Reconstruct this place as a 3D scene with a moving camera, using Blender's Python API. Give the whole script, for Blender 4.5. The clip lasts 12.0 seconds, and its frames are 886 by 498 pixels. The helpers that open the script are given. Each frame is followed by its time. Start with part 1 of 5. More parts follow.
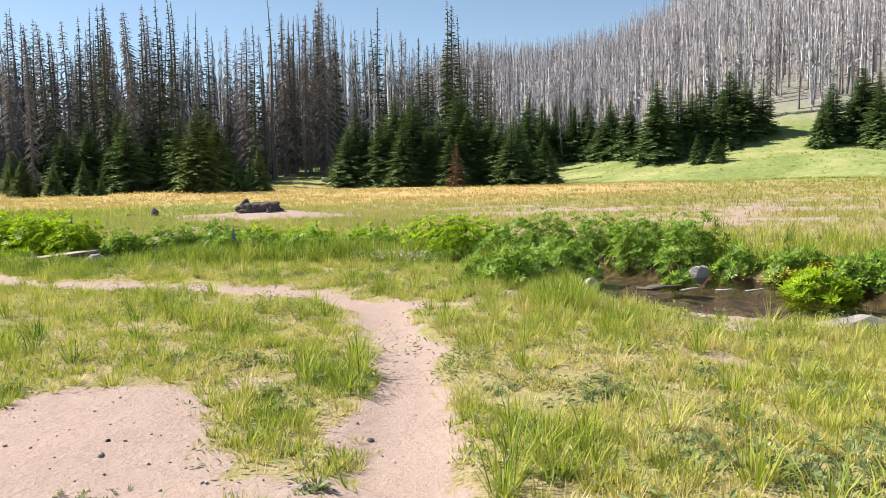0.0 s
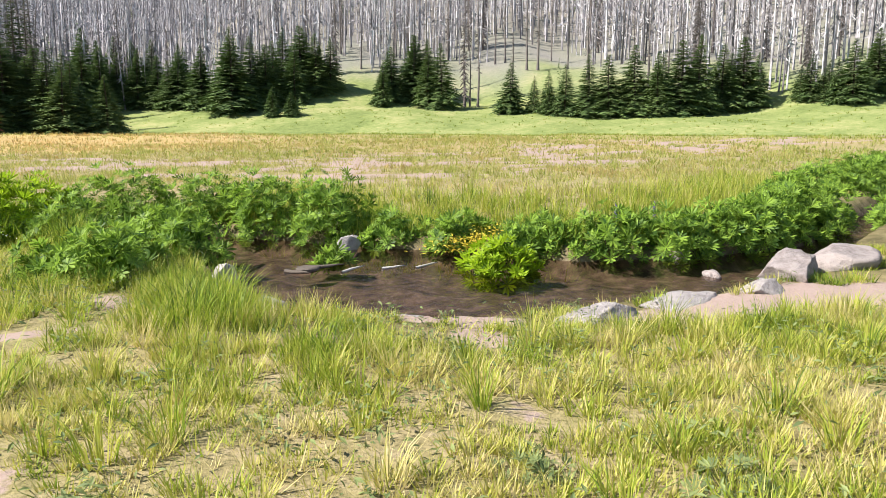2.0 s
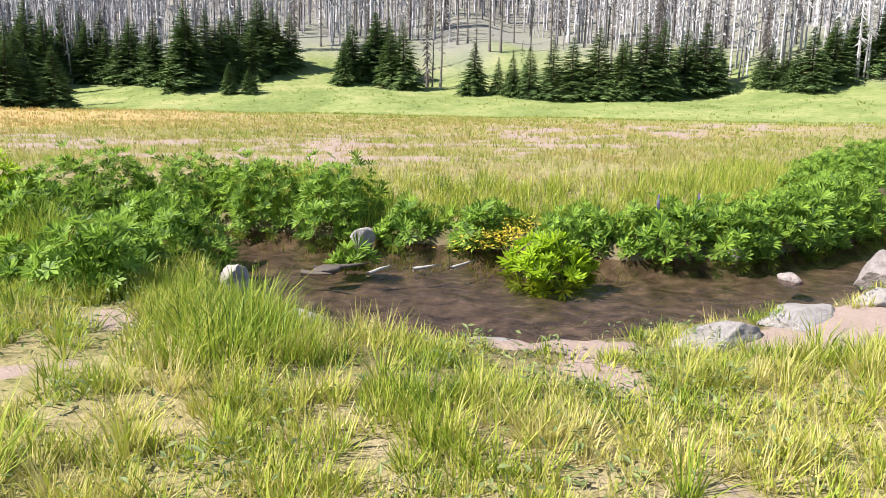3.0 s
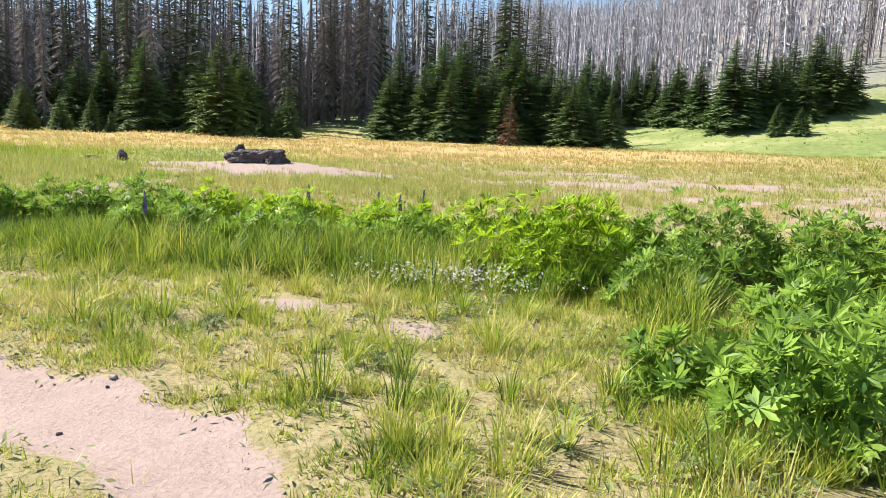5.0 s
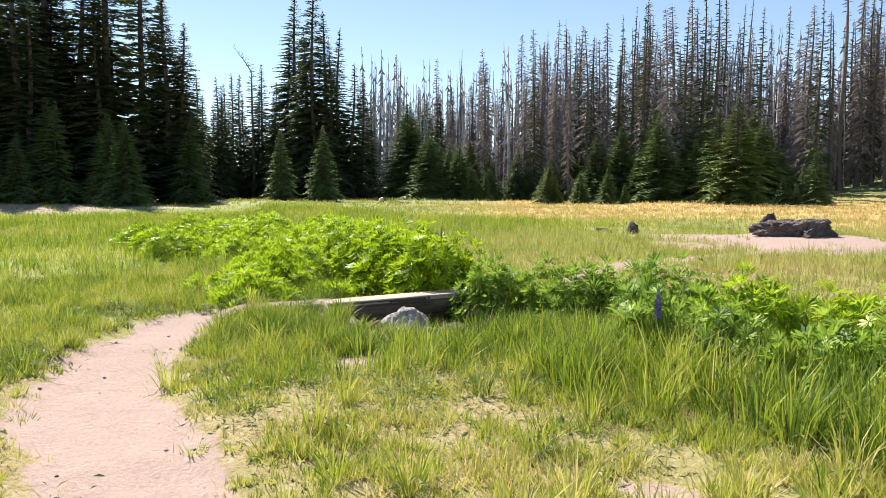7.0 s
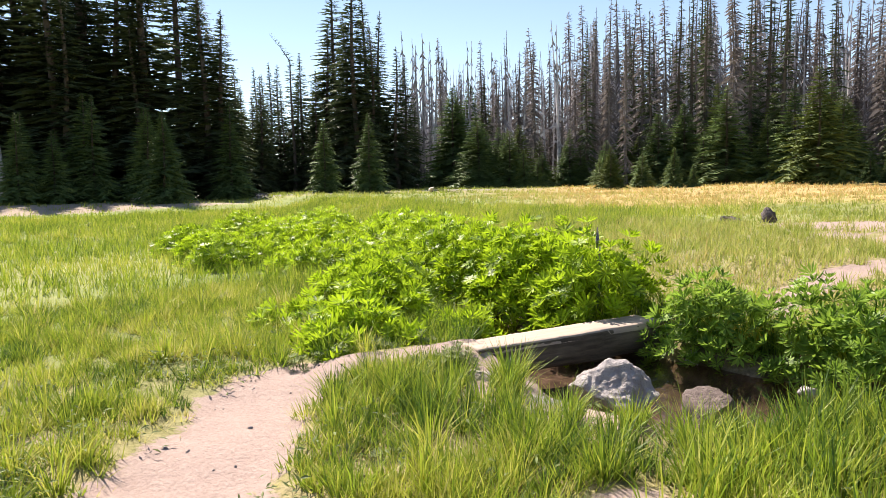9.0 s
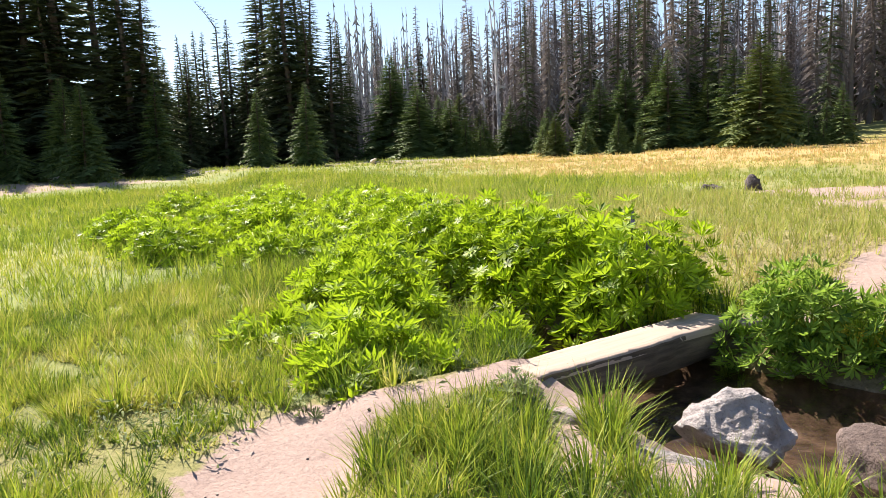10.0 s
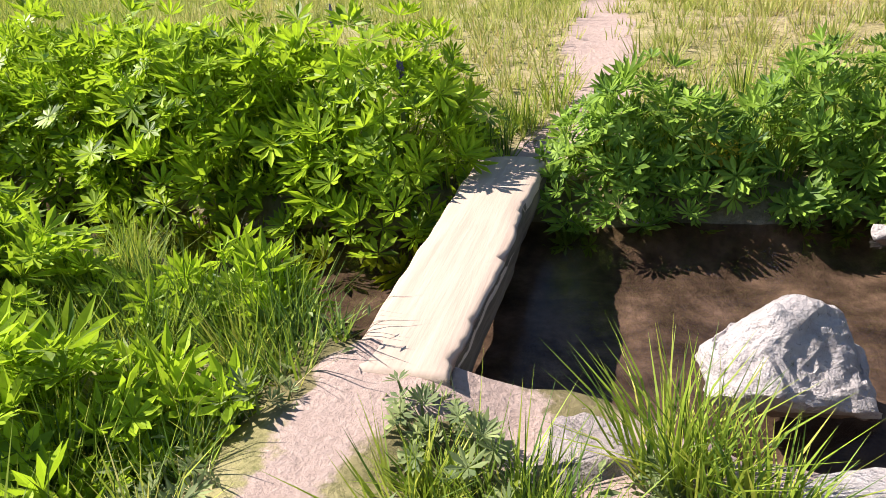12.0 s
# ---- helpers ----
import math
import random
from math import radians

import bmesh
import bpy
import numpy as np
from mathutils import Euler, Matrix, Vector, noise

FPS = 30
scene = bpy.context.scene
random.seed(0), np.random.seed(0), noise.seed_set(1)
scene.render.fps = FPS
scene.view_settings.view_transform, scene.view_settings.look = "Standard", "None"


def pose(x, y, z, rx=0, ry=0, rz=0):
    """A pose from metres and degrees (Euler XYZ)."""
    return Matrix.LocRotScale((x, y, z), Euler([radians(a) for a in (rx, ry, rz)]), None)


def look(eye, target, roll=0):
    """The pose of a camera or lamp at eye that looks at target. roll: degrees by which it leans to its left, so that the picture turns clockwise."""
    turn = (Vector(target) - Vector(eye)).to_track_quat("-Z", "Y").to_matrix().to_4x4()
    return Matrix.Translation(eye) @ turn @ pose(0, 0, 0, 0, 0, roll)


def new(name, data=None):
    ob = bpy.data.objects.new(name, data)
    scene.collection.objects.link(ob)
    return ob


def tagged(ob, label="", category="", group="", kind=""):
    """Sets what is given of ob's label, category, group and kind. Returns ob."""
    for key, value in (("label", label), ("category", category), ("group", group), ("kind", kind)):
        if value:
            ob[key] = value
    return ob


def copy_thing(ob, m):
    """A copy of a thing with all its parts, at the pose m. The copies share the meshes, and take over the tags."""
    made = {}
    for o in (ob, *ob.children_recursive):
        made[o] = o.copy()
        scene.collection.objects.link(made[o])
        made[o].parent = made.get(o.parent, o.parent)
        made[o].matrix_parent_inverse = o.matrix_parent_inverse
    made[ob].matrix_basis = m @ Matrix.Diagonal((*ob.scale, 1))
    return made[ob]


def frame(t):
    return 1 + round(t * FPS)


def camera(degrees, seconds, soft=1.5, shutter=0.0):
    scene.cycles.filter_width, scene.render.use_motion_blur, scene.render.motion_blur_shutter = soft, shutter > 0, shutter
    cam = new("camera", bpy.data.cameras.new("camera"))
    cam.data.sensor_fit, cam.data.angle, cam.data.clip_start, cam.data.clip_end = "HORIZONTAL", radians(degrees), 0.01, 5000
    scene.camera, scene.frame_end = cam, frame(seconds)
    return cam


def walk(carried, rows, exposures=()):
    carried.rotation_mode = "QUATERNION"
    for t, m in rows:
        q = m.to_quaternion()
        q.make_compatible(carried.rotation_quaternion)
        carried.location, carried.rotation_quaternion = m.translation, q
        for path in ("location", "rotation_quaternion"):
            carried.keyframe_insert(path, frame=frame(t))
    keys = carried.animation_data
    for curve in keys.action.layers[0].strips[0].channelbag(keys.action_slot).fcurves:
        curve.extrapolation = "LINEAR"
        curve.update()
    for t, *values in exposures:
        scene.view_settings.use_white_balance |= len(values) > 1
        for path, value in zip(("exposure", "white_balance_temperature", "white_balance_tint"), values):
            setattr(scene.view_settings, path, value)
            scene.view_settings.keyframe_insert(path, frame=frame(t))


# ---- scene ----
cam = camera(62.7, 12.0, soft=0.8)
PATH = [
    (0, (2.856, -2.145, 1.557), (2.791, -0.153, 1.386), -1.2),
    (0.5, (2.749, -1.311, 1.566), (2.896, 0.673, 1.369), -1.1),
    (1, (2.746, -0.473, 1.559), (3.181, 1.467, 1.336), -0.8),
    (1.5, (2.748, 0.359, 1.508), (3.515, 2.188, 1.246), -0.1),
    (2, (2.765, 1.212, 1.496), (3.784, 2.905, 1.188), 0.2),
    (2.5, (2.694, 2.038, 1.468), (3.834, 3.645, 1.121), 0.7),
    (2.7, (2.662, 2.336, 1.473), (3.815, 3.931, 1.118), 1.0),
    (4.5, (2.22, 4.8, 1.419), (2.448, 6.763, 1.114), 2.5),
    (5, (1.996, 5.553, 1.434), (1.829, 7.526, 1.149), 2.1),
    (5.5, (1.71, 6.316, 1.447), (1.166, 8.225, 1.197), 1.7),
    (6, (1.44, 6.975, 1.455), (0.534, 8.748, 1.268), 1.6),
    (6.5, (0.995, 7.741, 1.442), (-0.203, 9.336, 1.303), 1.4),
    (7, (0.464, 8.396, 1.421), (-0.908, 9.846, 1.293), 0.5),
    (7.5, (-0.229, 8.892, 1.469), (-1.672, 10.27, 1.334), -0.5),
    (7.7, (-0.578, 9.05, 1.461), (-2.032, 10.416, 1.321), -0.7),
    (9.3, (-3.238, 9.863, 1.454), (-4.663, 11.256, 1.284), -1.3),
    (9.5, (-3.557, 9.974, 1.511), (-4.962, 11.385, 1.328), -1.5),
    (10, (-4.35, 10.254, 1.535), (-5.655, 11.749, 1.29), -2.3),
    (10.5, (-5.116, 10.63, 1.514), (-6.23, 12.252, 1.154), -3.6),
    (11, (-5.785, 11.01, 1.491), (-6.609, 12.757, 0.972), -4.9),
    (11.5, (-6.343, 11.536, 1.48), (-6.815, 13.352, 0.789), -5.4),
    (12, (-6.718, 12.163, 1.427), (-6.858, 13.98, 0.605), -4.9),
]


def steps():
    return [(t, look(eye, target, roll)) for t, eye, target, roll in PATH]


walk(cam, steps(), exposures=[(0, 1.03, 6900, 9), (2.5, 1.06, 6600, 9), (5, 1.18, 6500, 10), (7.5, 1.2, 7000, 12), (9.5, 1.3, 7100, 15), (11, 1.34, 7000, 15), (12, 1.3, 6700, 14)])

# ---- world and sun ----
SUN_FROM = Vector((-0.66, 0.20, 0.72))
world = bpy.data.worlds.new("sky")
scene.world = world
world.use_nodes = True
wn = world.node_tree.nodes
sky = wn.new("ShaderNodeTexSky")
sky.sky_type, sky.sun_disc = "NISHITA", False
sky.sun_elevation = math.asin(SUN_FROM.normalized().z)
sky.sun_rotation = math.atan2(SUN_FROM.x, SUN_FROM.y)
sky.altitude, sky.dust_density, sky.air_density = 900, 0.05, 1.0
sky.ozone_density = 1.3
wn["Background"].inputs[1].default_value = 0.075
world.node_tree.links.new(sky.outputs[0], wn["Background"].inputs[0])
sun = new("sun", bpy.data.lights.new("sun", "SUN"))
sun.data.energy, sun.data.angle, sun.data.color = 5.0, radians(0.53), (1, 0.955, 0.89)
sun.matrix_world = look(SUN_FROM * 50, (0, 0, 0))


# ---- materials ----
class Nodes:
    """A small builder round one node material."""

    def __init__(self, name, rough=0.8, spec=0.3):
        self.m = bpy.data.materials.new(name)
        self.m.use_nodes = True
        self.t = self.m.node_tree
        self.b = self.t.nodes["Principled BSDF"]
        self.b.inputs["Roughness"].default_value = rough
        self.b.inputs["Specular IOR Level"].default_value = spec
        self.geo = self.t.nodes.new("ShaderNodeNewGeometry")

    def put(self, socket, value):
        if isinstance(value, bpy.types.NodeSocket):
            self.t.links.new(value, socket)
        elif isinstance(value, tuple) and len(value) == 3:
            socket.default_value = (*value, 1) if socket.type == "RGBA" else value
        else:
            socket.default_value = value

    def noise(self, scale, detail=4, rough=0.6, stretch=None, local=False):
        n = self.t.nodes.new("ShaderNodeTexNoise")
        n.inputs["Scale"].default_value, n.inputs["Detail"].default_value, n.inputs["Roughness"].default_value = scale, detail, rough
        src = self.geo.outputs["Position"]
        if local:
            src = self.t.nodes.new("ShaderNodeTexCoord").outputs["Object"]
        if stretch:
            mp = self.t.nodes.new("ShaderNodeMapping")
            mp.inputs["Scale"].default_value = stretch
            self.t.links.new(src, mp.inputs[0])
            src = mp.outputs[0]
        self.t.links.new(src, n.inputs["Vector"])
        return n.outputs["Fac"]

    def attr(self, name):
        n = self.t.nodes.new("ShaderNodeAttribute")
        n.attribute_name = name
        return n.outputs["Fac"]

    def island(self):
        return self.geo.outputs["Random Per Island"]

    def per_object(self):
        return self.t.nodes.new("ShaderNodeObjectInfo").outputs["Random"]

    def ramp(self, fac, *stops):
        n = self.t.nodes.new("ShaderNodeValToRGB")
        el = n.color_ramp.elements
        while len(el) < len(stops):
            el.new(0.5)
        for e, (p, c) in zip(el, stops):
            e.position = p
            e.color = (*c, 1) if isinstance(c, tuple) else (c, c, c, 1)
        self.t.links.new(fac, n.inputs[0])
        return n.outputs[0]

    def mix(self, fac, a, b, mode="MIX"):
        n = self.t.nodes.new("ShaderNodeMix")
        n.data_type, n.blend_type = "RGBA", mode
        self.put(n.inputs[0], fac), self.put(n.inputs[6], a), self.put(n.inputs[7], b)
        return n.outputs[2]

    def math(self, op, a, b=0.5, c=0.0):
        n = self.t.nodes.new("ShaderNodeMath")
        n.operation = op
        self.put(n.inputs[0], a), self.put(n.inputs[1], b)
        if len(n.inputs) > 2:
            self.put(n.inputs[2], c)
        return n.outputs[0]

    def color(self, c):
        self.put(self.b.inputs["Base Color"], c)
        return self

    def bump(self, height, strength=0.5, distance=0.02):
        n = self.t.nodes.new("ShaderNodeBump")
        n.inputs["Strength"].default_value, n.inputs["Distance"].default_value = strength, distance
        self.t.links.new(height, n.inputs["Height"])
        self.t.links.new(n.outputs[0], self.b.inputs["Normal"])
        return n.outputs[0]

    def leafy(self, c, share):
        """Lets part of the sunlight through, as thin leaves do."""
        tr, mx = self.t.nodes.new("ShaderNodeBsdfTranslucent"), self.t.nodes.new("ShaderNodeMixShader")
        self.put(tr.inputs[0], c)
        mx.inputs[0].default_value = share
        out = self.t.nodes["Material Output"]
        self.t.links.new(self.b.outputs[0], mx.inputs[1]), self.t.links.new(tr.outputs[0], mx.inputs[2])
        self.t.links.new(mx.outputs[0], out.inputs[0])
        return self


def ground_material():
    n = Nodes("meadow_soil", 0.95, 0.1)
    fine, mid, big = n.noise(38, 6, 0.7), n.noise(5, 5, 0.65), n.noise(0.55, 4)
    thatch = n.ramp(mid, (0.25, (0.19, 0.16, 0.07)), (0.5, (0.33, 0.27, 0.14)), (0.75, (0.42, 0.335, 0.225)))
    litter = n.noise(30, 5, 0.75)
    thatch = n.mix(n.ramp(litter, (0.36, 0.75), (0.52, 0.0)), thatch, (0.075, 0.07, 0.025))
    thatch = n.mix(n.ramp(big, (0.45, 0.0), (0.7, 0.5)), thatch, (0.26, 0.26, 0.09))
    patch = n.math("ADD", n.math("MULTIPLY", n.noise(0.13, 5, 0.65), 0.6), n.math("MULTIPLY", n.noise(1.4, 5, 0.7), 0.4))
    green = n.ramp(patch, (0.36, (0.11, 0.16, 0.045)), (0.5, (0.21, 0.26, 0.085)), (0.64, (0.36, 0.35, 0.16)))
    # soil by the creek, with the shade under grass and leaves in its colour
    shaded_soil = n.ramp(mid, (0.3, (0.06, 0.055, 0.025)), (0.7, (0.17, 0.14, 0.07)))
    dry = n.ramp(mid, (0.25, (0.36, 0.23, 0.08)), (0.5, (0.50, 0.34, 0.14)), (0.8, (0.55, 0.43, 0.23)))
    sand = n.ramp(fine, (0.2, (0.22, 0.16, 0.136)), (0.5, (0.345, 0.256, 0.221)), (0.85, (0.43, 0.335, 0.295)))
    sand = n.mix(n.ramp(mid, (0.35, 0.0), (0.8, 0.5)), sand, (0.425, 0.335, 0.29))
    grit = n.noise(85, 3, 0.8)
    sand = n.mix(n.ramp(grit, (0.30, 0.7), (0.40, 0.0)), sand, (0.17, 0.125, 0.11))
    bed = n.ramp(mid, (0.3, (0.05, 0.038, 0.03)), (0.5, (0.15, 0.115, 0.09)), (0.72, (0.34, 0.26, 0.205)))
    duff = n.ramp(mid, (0.3, (0.15, 0.138, 0.132)), (0.7, (0.31, 0.29, 0.285)))
    c = n.mix(n.attr("lush"), thatch, green)
    c = n.mix(n.attr("shaded_soil"), c, shaded_soil)
    c = n.mix(n.attr("dry"), c, dry)
    c = n.mix(n.attr("duff"), c, duff)
    edge = n.math("ADD", n.attr("sand"), n.math("MULTIPLY", n.math("SUBTRACT", n.noise(9, 5, 0.7), 0.5), 0.9))
    c = n.mix(n.ramp(edge, (0.42, 0.0), (0.56, 1.0)), c, sand)
    c = n.mix(n.attr("bed"), c, bed)
    n.color(c)
    scuff = n.noise(13, 4, 0.6)
    n.bump(n.math("ADD", n.math("ADD", fine, n.math("MULTIPLY", scuff, 1.2)), n.math("MULTIPLY", mid, 1.5)), 0.5, 0.03)
    return n.m


def grass_material(name, cols, share=0.35):
    """Blades: tone runs from the first colour to the last, lit through from behind."""
    n = Nodes(name, 0.55, 0.25)
    k = n.math("ADD", n.attr("tone"), n.math("MULTIPLY", n.math("SUBTRACT", n.attr("chance"), 0.5), 0.5))
    c = n.ramp(k, *[(i / (len(cols) - 1), c) for i, c in enumerate(cols)])
    c = n.mix(n.math("MULTIPLY", n.noise(3.0, 3), 0.3), c, (0.13, 0.15, 0.035), "MIX")
    n.color(c)
    return n.leafy(c, share).m


def leaf_material(name, dark, light, share=0.4, rough=0.45):
    n = Nodes(name, rough, 0.18)
    k = n.math("ADD", n.math("MULTIPLY", n.island(), 0.5), n.math("MULTIPLY", n.noise(6.5, 3), 0.7))
    c = n.ramp(k, (0.3, dark), (0.85, light))
    n.color(c)
    return n.leafy(n.mix(0.5, c, light), share).m


def needle_material(name, dark, light, rough=0.7):
    n = Nodes(name, rough, 0.2)
    k = n.math("ADD", n.math("MULTIPLY", n.island(), 0.6), n.math("MULTIPLY", n.noise(0.8, 3), 0.5))
    c = n.mix(n.math("MULTIPLY", n.per_object(), 0.45), n.ramp(k, (0.1, dark), (0.9, light)), dark)
    n.color(c)
    return n.leafy(c, 0.22).m


def bark_material(name, dark, light, scale=1.0):
    n = Nodes(name, 0.9, 0.15)
    streak = n.noise(9 * scale, 5, 0.7, (3, 3, 0.35))
    c = n.ramp(streak, (0.3, dark), (0.7, light))
    c = n.mix(n.math("MULTIPLY", n.per_object(), 0.55), c, dark)
    c = n.mix(n.ramp(n.noise(0.5, 3), (0.45, 0.0), (0.6, 0.5)), c, n.mix(0.5, dark, light))
    n.color(c)
    n.bump(streak, 0.6, 0.03)
    return n.m


def rock_material(name, dark, light, lichen, scale=1.0):
    n = Nodes(name, 0.85, 0.25)
    big, mid, fine = n.noise(2.2 * scale, 5, 0.6), n.noise(11 * scale, 6, 0.7), n.noise(60 * scale, 4, 0.7)
    c = n.ramp(mid, (0.25, dark), (0.6, light))
    c = n.mix(n.ramp(big, (0.48, 0.0), (0.62, 0.7)), c, lichen)
    c = n.mix(n.ramp(fine, (0.28, 0.75), (0.42, 0.0)), c, tuple(v * 0.4 for v in dark))
    n.color(c)
    n.bump(n.math("ADD", n.math("MULTIPLY", mid, 2.0), fine), 0.8, 0.035)
    return n.m


def wood_material(name, dark, light):
    n = Nodes(name, 0.8, 0.2)
    g = n.noise(14, 6, 0.65, (1.6, 0.09, 1.6), local=True)
    s = n.noise(4, 4, 0.6, local=True)
    c = n.ramp(g, (0.3, dark), (0.62, light))
    c = n.mix(n.ramp(s, (0.5, 0.0), (0.75, 0.4)), c, dark)
    n.color(c)
    n.bump(g, 0.3, 0.015)
    return n.m


def water_material():
    n = Nodes("creek_water", 0.05, 0.5)
    t = n.t
    clear, gloss, mx, fr = (t.nodes.new(k) for k in ("ShaderNodeBsdfTransparent", "ShaderNodeBsdfGlossy", "ShaderNodeMixShader", "ShaderNodeFresnel"))
    clear.inputs[0].default_value = (0.62, 0.56, 0.52, 1)
    gloss.inputs["Color"].default_value = (1, 1, 1, 1)
    gloss.inputs["Roughness"].default_value = 0.06
    fr.inputs["IOR"].default_value = 1.33
    h = n.math("ADD", n.noise(5, 3, 0.55, (0.6, 1.5, 1)), n.math("MULTIPLY", n.noise(17, 3, 0.6, (0.7, 1.4, 1)), 0.35))
    bump = n.bump(h, 0.22, 0.05)
    t.links.new(bump, gloss.inputs["Normal"]), t.links.new(bump, fr.inputs["Normal"])
    t.links.new(n.math("MULTIPLY", fr.outputs[0], 0.42), mx.inputs[0]), t.links.new(clear.outputs[0], mx.inputs[1]), t.links.new(gloss.outputs[0], mx.inputs[2])
    t.links.new(mx.outputs[0], t.nodes["Material Output"].inputs[0])
    return n.m


SOIL = ground_material()
WATER = water_material()
GRASS = grass_material("meadow_grass", [(0.06, 0.13, 0.02), (0.30, 0.41, 0.035), (0.53, 0.52, 0.09), (0.72, 0.61, 0.29)], 0.36)
FAR_GRASS = grass_material("far_meadow_grass", [(0.21, 0.29, 0.04), (0.39, 0.43, 0.09), (0.50, 0.44, 0.165), (0.56, 0.37, 0.145)], 0.42)
LUPINE = leaf_material("lupine_leaf", (0.02, 0.075, 0.010), (0.42, 0.58, 0.028), 0.42, 0.46)
DARK_LUPINE = leaf_material("dull_lupine_leaf", (0.03, 0.085, 0.018), (0.30, 0.45, 0.06), 0.4, 0.48)
HERB = leaf_material("herb_leaf", (0.08, 0.12, 0.05), (0.29, 0.34, 0.13), 0.3, 0.6)
STEM = leaf_material("green_stem", (0.06, 0.10, 0.03), (0.14, 0.18, 0.06), 0.1)
PURPLE = leaf_material("purple_petal", (0.10, 0.07, 0.25), (0.24, 0.20, 0.48), 0.25)
WHITE_PETAL = leaf_material("white_petal", (0.6, 0.6, 0.55), (0.8, 0.8, 0.76), 0.25)
YELLOW_PETAL = leaf_material("yellow_leaf", (0.5, 0.36, 0.03), (0.75, 0.6, 0.08), 0.3)
SPRUCE = needle_material("spruce_needles", (0.055, 0.10, 0.036), (0.20, 0.28, 0.09))
PALE_SPRUCE = needle_material("yellowish_needles", (0.065, 0.10, 0.026), (0.20, 0.25, 0.065))
FIR = needle_material("fir_needles", (0.042, 0.062, 0.03), (0.125, 0.16, 0.066))
DEAD_NEEDLE = needle_material("grey_twigs", (0.12, 0.10, 0.095), (0.34, 0.305, 0.295))
RUST_NEEDLE = needle_material("rust_needles", (0.09, 0.04, 0.025), (0.22, 0.11, 0.07))
BARK = bark_material("fir_bark", (0.07, 0.056, 0.047), (0.20, 0.17, 0.145))
SNAG_BARK = bark_material("grey_snag_wood", (0.085, 0.07, 0.065), (0.30, 0.265, 0.25))
def hill_snag_material():
    n = Nodes("bleached_snag_wood", 0.9, 0.15)
    c = n.ramp(n.island(), (0.0, (0.13, 0.118, 0.122)), (0.4, (0.45, 0.425, 0.445)), (1.0, (0.72, 0.69, 0.715)))
    n.color(n.mix(n.ramp(n.noise(0.7, 4, 0.7), (0.42, 0.55), (0.55, 0.0)), c, (0.09, 0.08, 0.08)))
    return n.m


HILL_SNAG = hill_snag_material()
BLEACHED = bark_material("bleached_wood", (0.35, 0.32, 0.28), (0.68, 0.65, 0.60))
PALE_ROCK = rock_material("pale_rock", (0.24, 0.21, 0.20), (0.47, 0.425, 0.415), (0.53, 0.475, 0.455))
GREY_ROCK = rock_material("grey_rock", (0.20, 0.165, 0.155), (0.42, 0.36, 0.345), (0.52, 0.44, 0.41))
DARK_ROCK = rock_material("dark_lava_rock", (0.035, 0.028, 0.028), (0.13, 0.105, 0.105), (0.20, 0.165, 0.16))
BROWN_ROCK = rock_material("brown_wet_rock", (0.05, 0.035, 0.03), (0.20, 0.15, 0.13), (0.33, 0.26, 0.235))
HEWN = wood_material("hewn_log_top", (0.36, 0.275, 0.22), (0.45, 0.355, 0.285))
LOG_SIDE = wood_material("weathered_log_side", (0.045, 0.036, 0.029), (0.17, 0.137, 0.105))


# ---- meshes ----
rng = np.random.default_rng(7)


def tri_mesh(name, verts, tris, material, smooth=False, **attrs):
    verts, tris = np.asarray(verts, np.float32), np.asarray(tris, np.int32)
    me = bpy.data.meshes.new(name)
    me.vertices.add(len(verts)), me.loops.add(3 * len(tris)), me.polygons.add(len(tris))
    me.vertices.foreach_set("co", verts.ravel())
    me.loops.foreach_set("vertex_index", tris.ravel())
    me.polygons.foreach_set("loop_start", np.arange(0, 3 * len(tris), 3, dtype=np.int32))
    for key, values in attrs.items():
        me.attributes.new(key, "FLOAT", "POINT").data.foreach_set("value", np.asarray(values, np.float32))
    me.update(calc_edges=True)
    me.polygons.foreach_set("use_smooth", np.full(len(tris), smooth))
    me.materials.append(material)
    return me


def bm_mesh(name, bm, material, smooth=True):
    me = bpy.data.meshes.new(name)
    for f in bm.faces:
        f.smooth = smooth
    bm.to_mesh(me), bm.free()
    me.materials.append(material)
    return me


def piece(name, mesh, parent, label=""):
    ob = new(name, mesh)
    ob.parent = parent
    return tagged(ob, label)


def scatter(verts, tris, mats):
    """Many copies of one small template, joined: mats is (n, 3, 4)."""
    v = np.einsum("nij,kj->nki", mats[:, :, :3], verts) + mats[:, None, :, 3]
    f = tris[None] + (np.arange(len(mats)) * len(verts))[:, None, None]
    return v.reshape(-1, 3), f.reshape(-1, 3)


def frames(pos, up, spin, size):
    """Matrices that stand templates up along the given directions."""
    up = up / np.linalg.norm(up, axis=1, keepdims=True)
    side = np.cross(up, np.stack([np.cos(spin), np.sin(spin), 0.3 + 0 * spin], 1))
    side /= np.linalg.norm(side, axis=1, keepdims=True)
    m = np.stack([side, np.cross(up, side), up], 2) * size[:, None, None]
    return np.concatenate([m, pos[:, :, None]], 2)


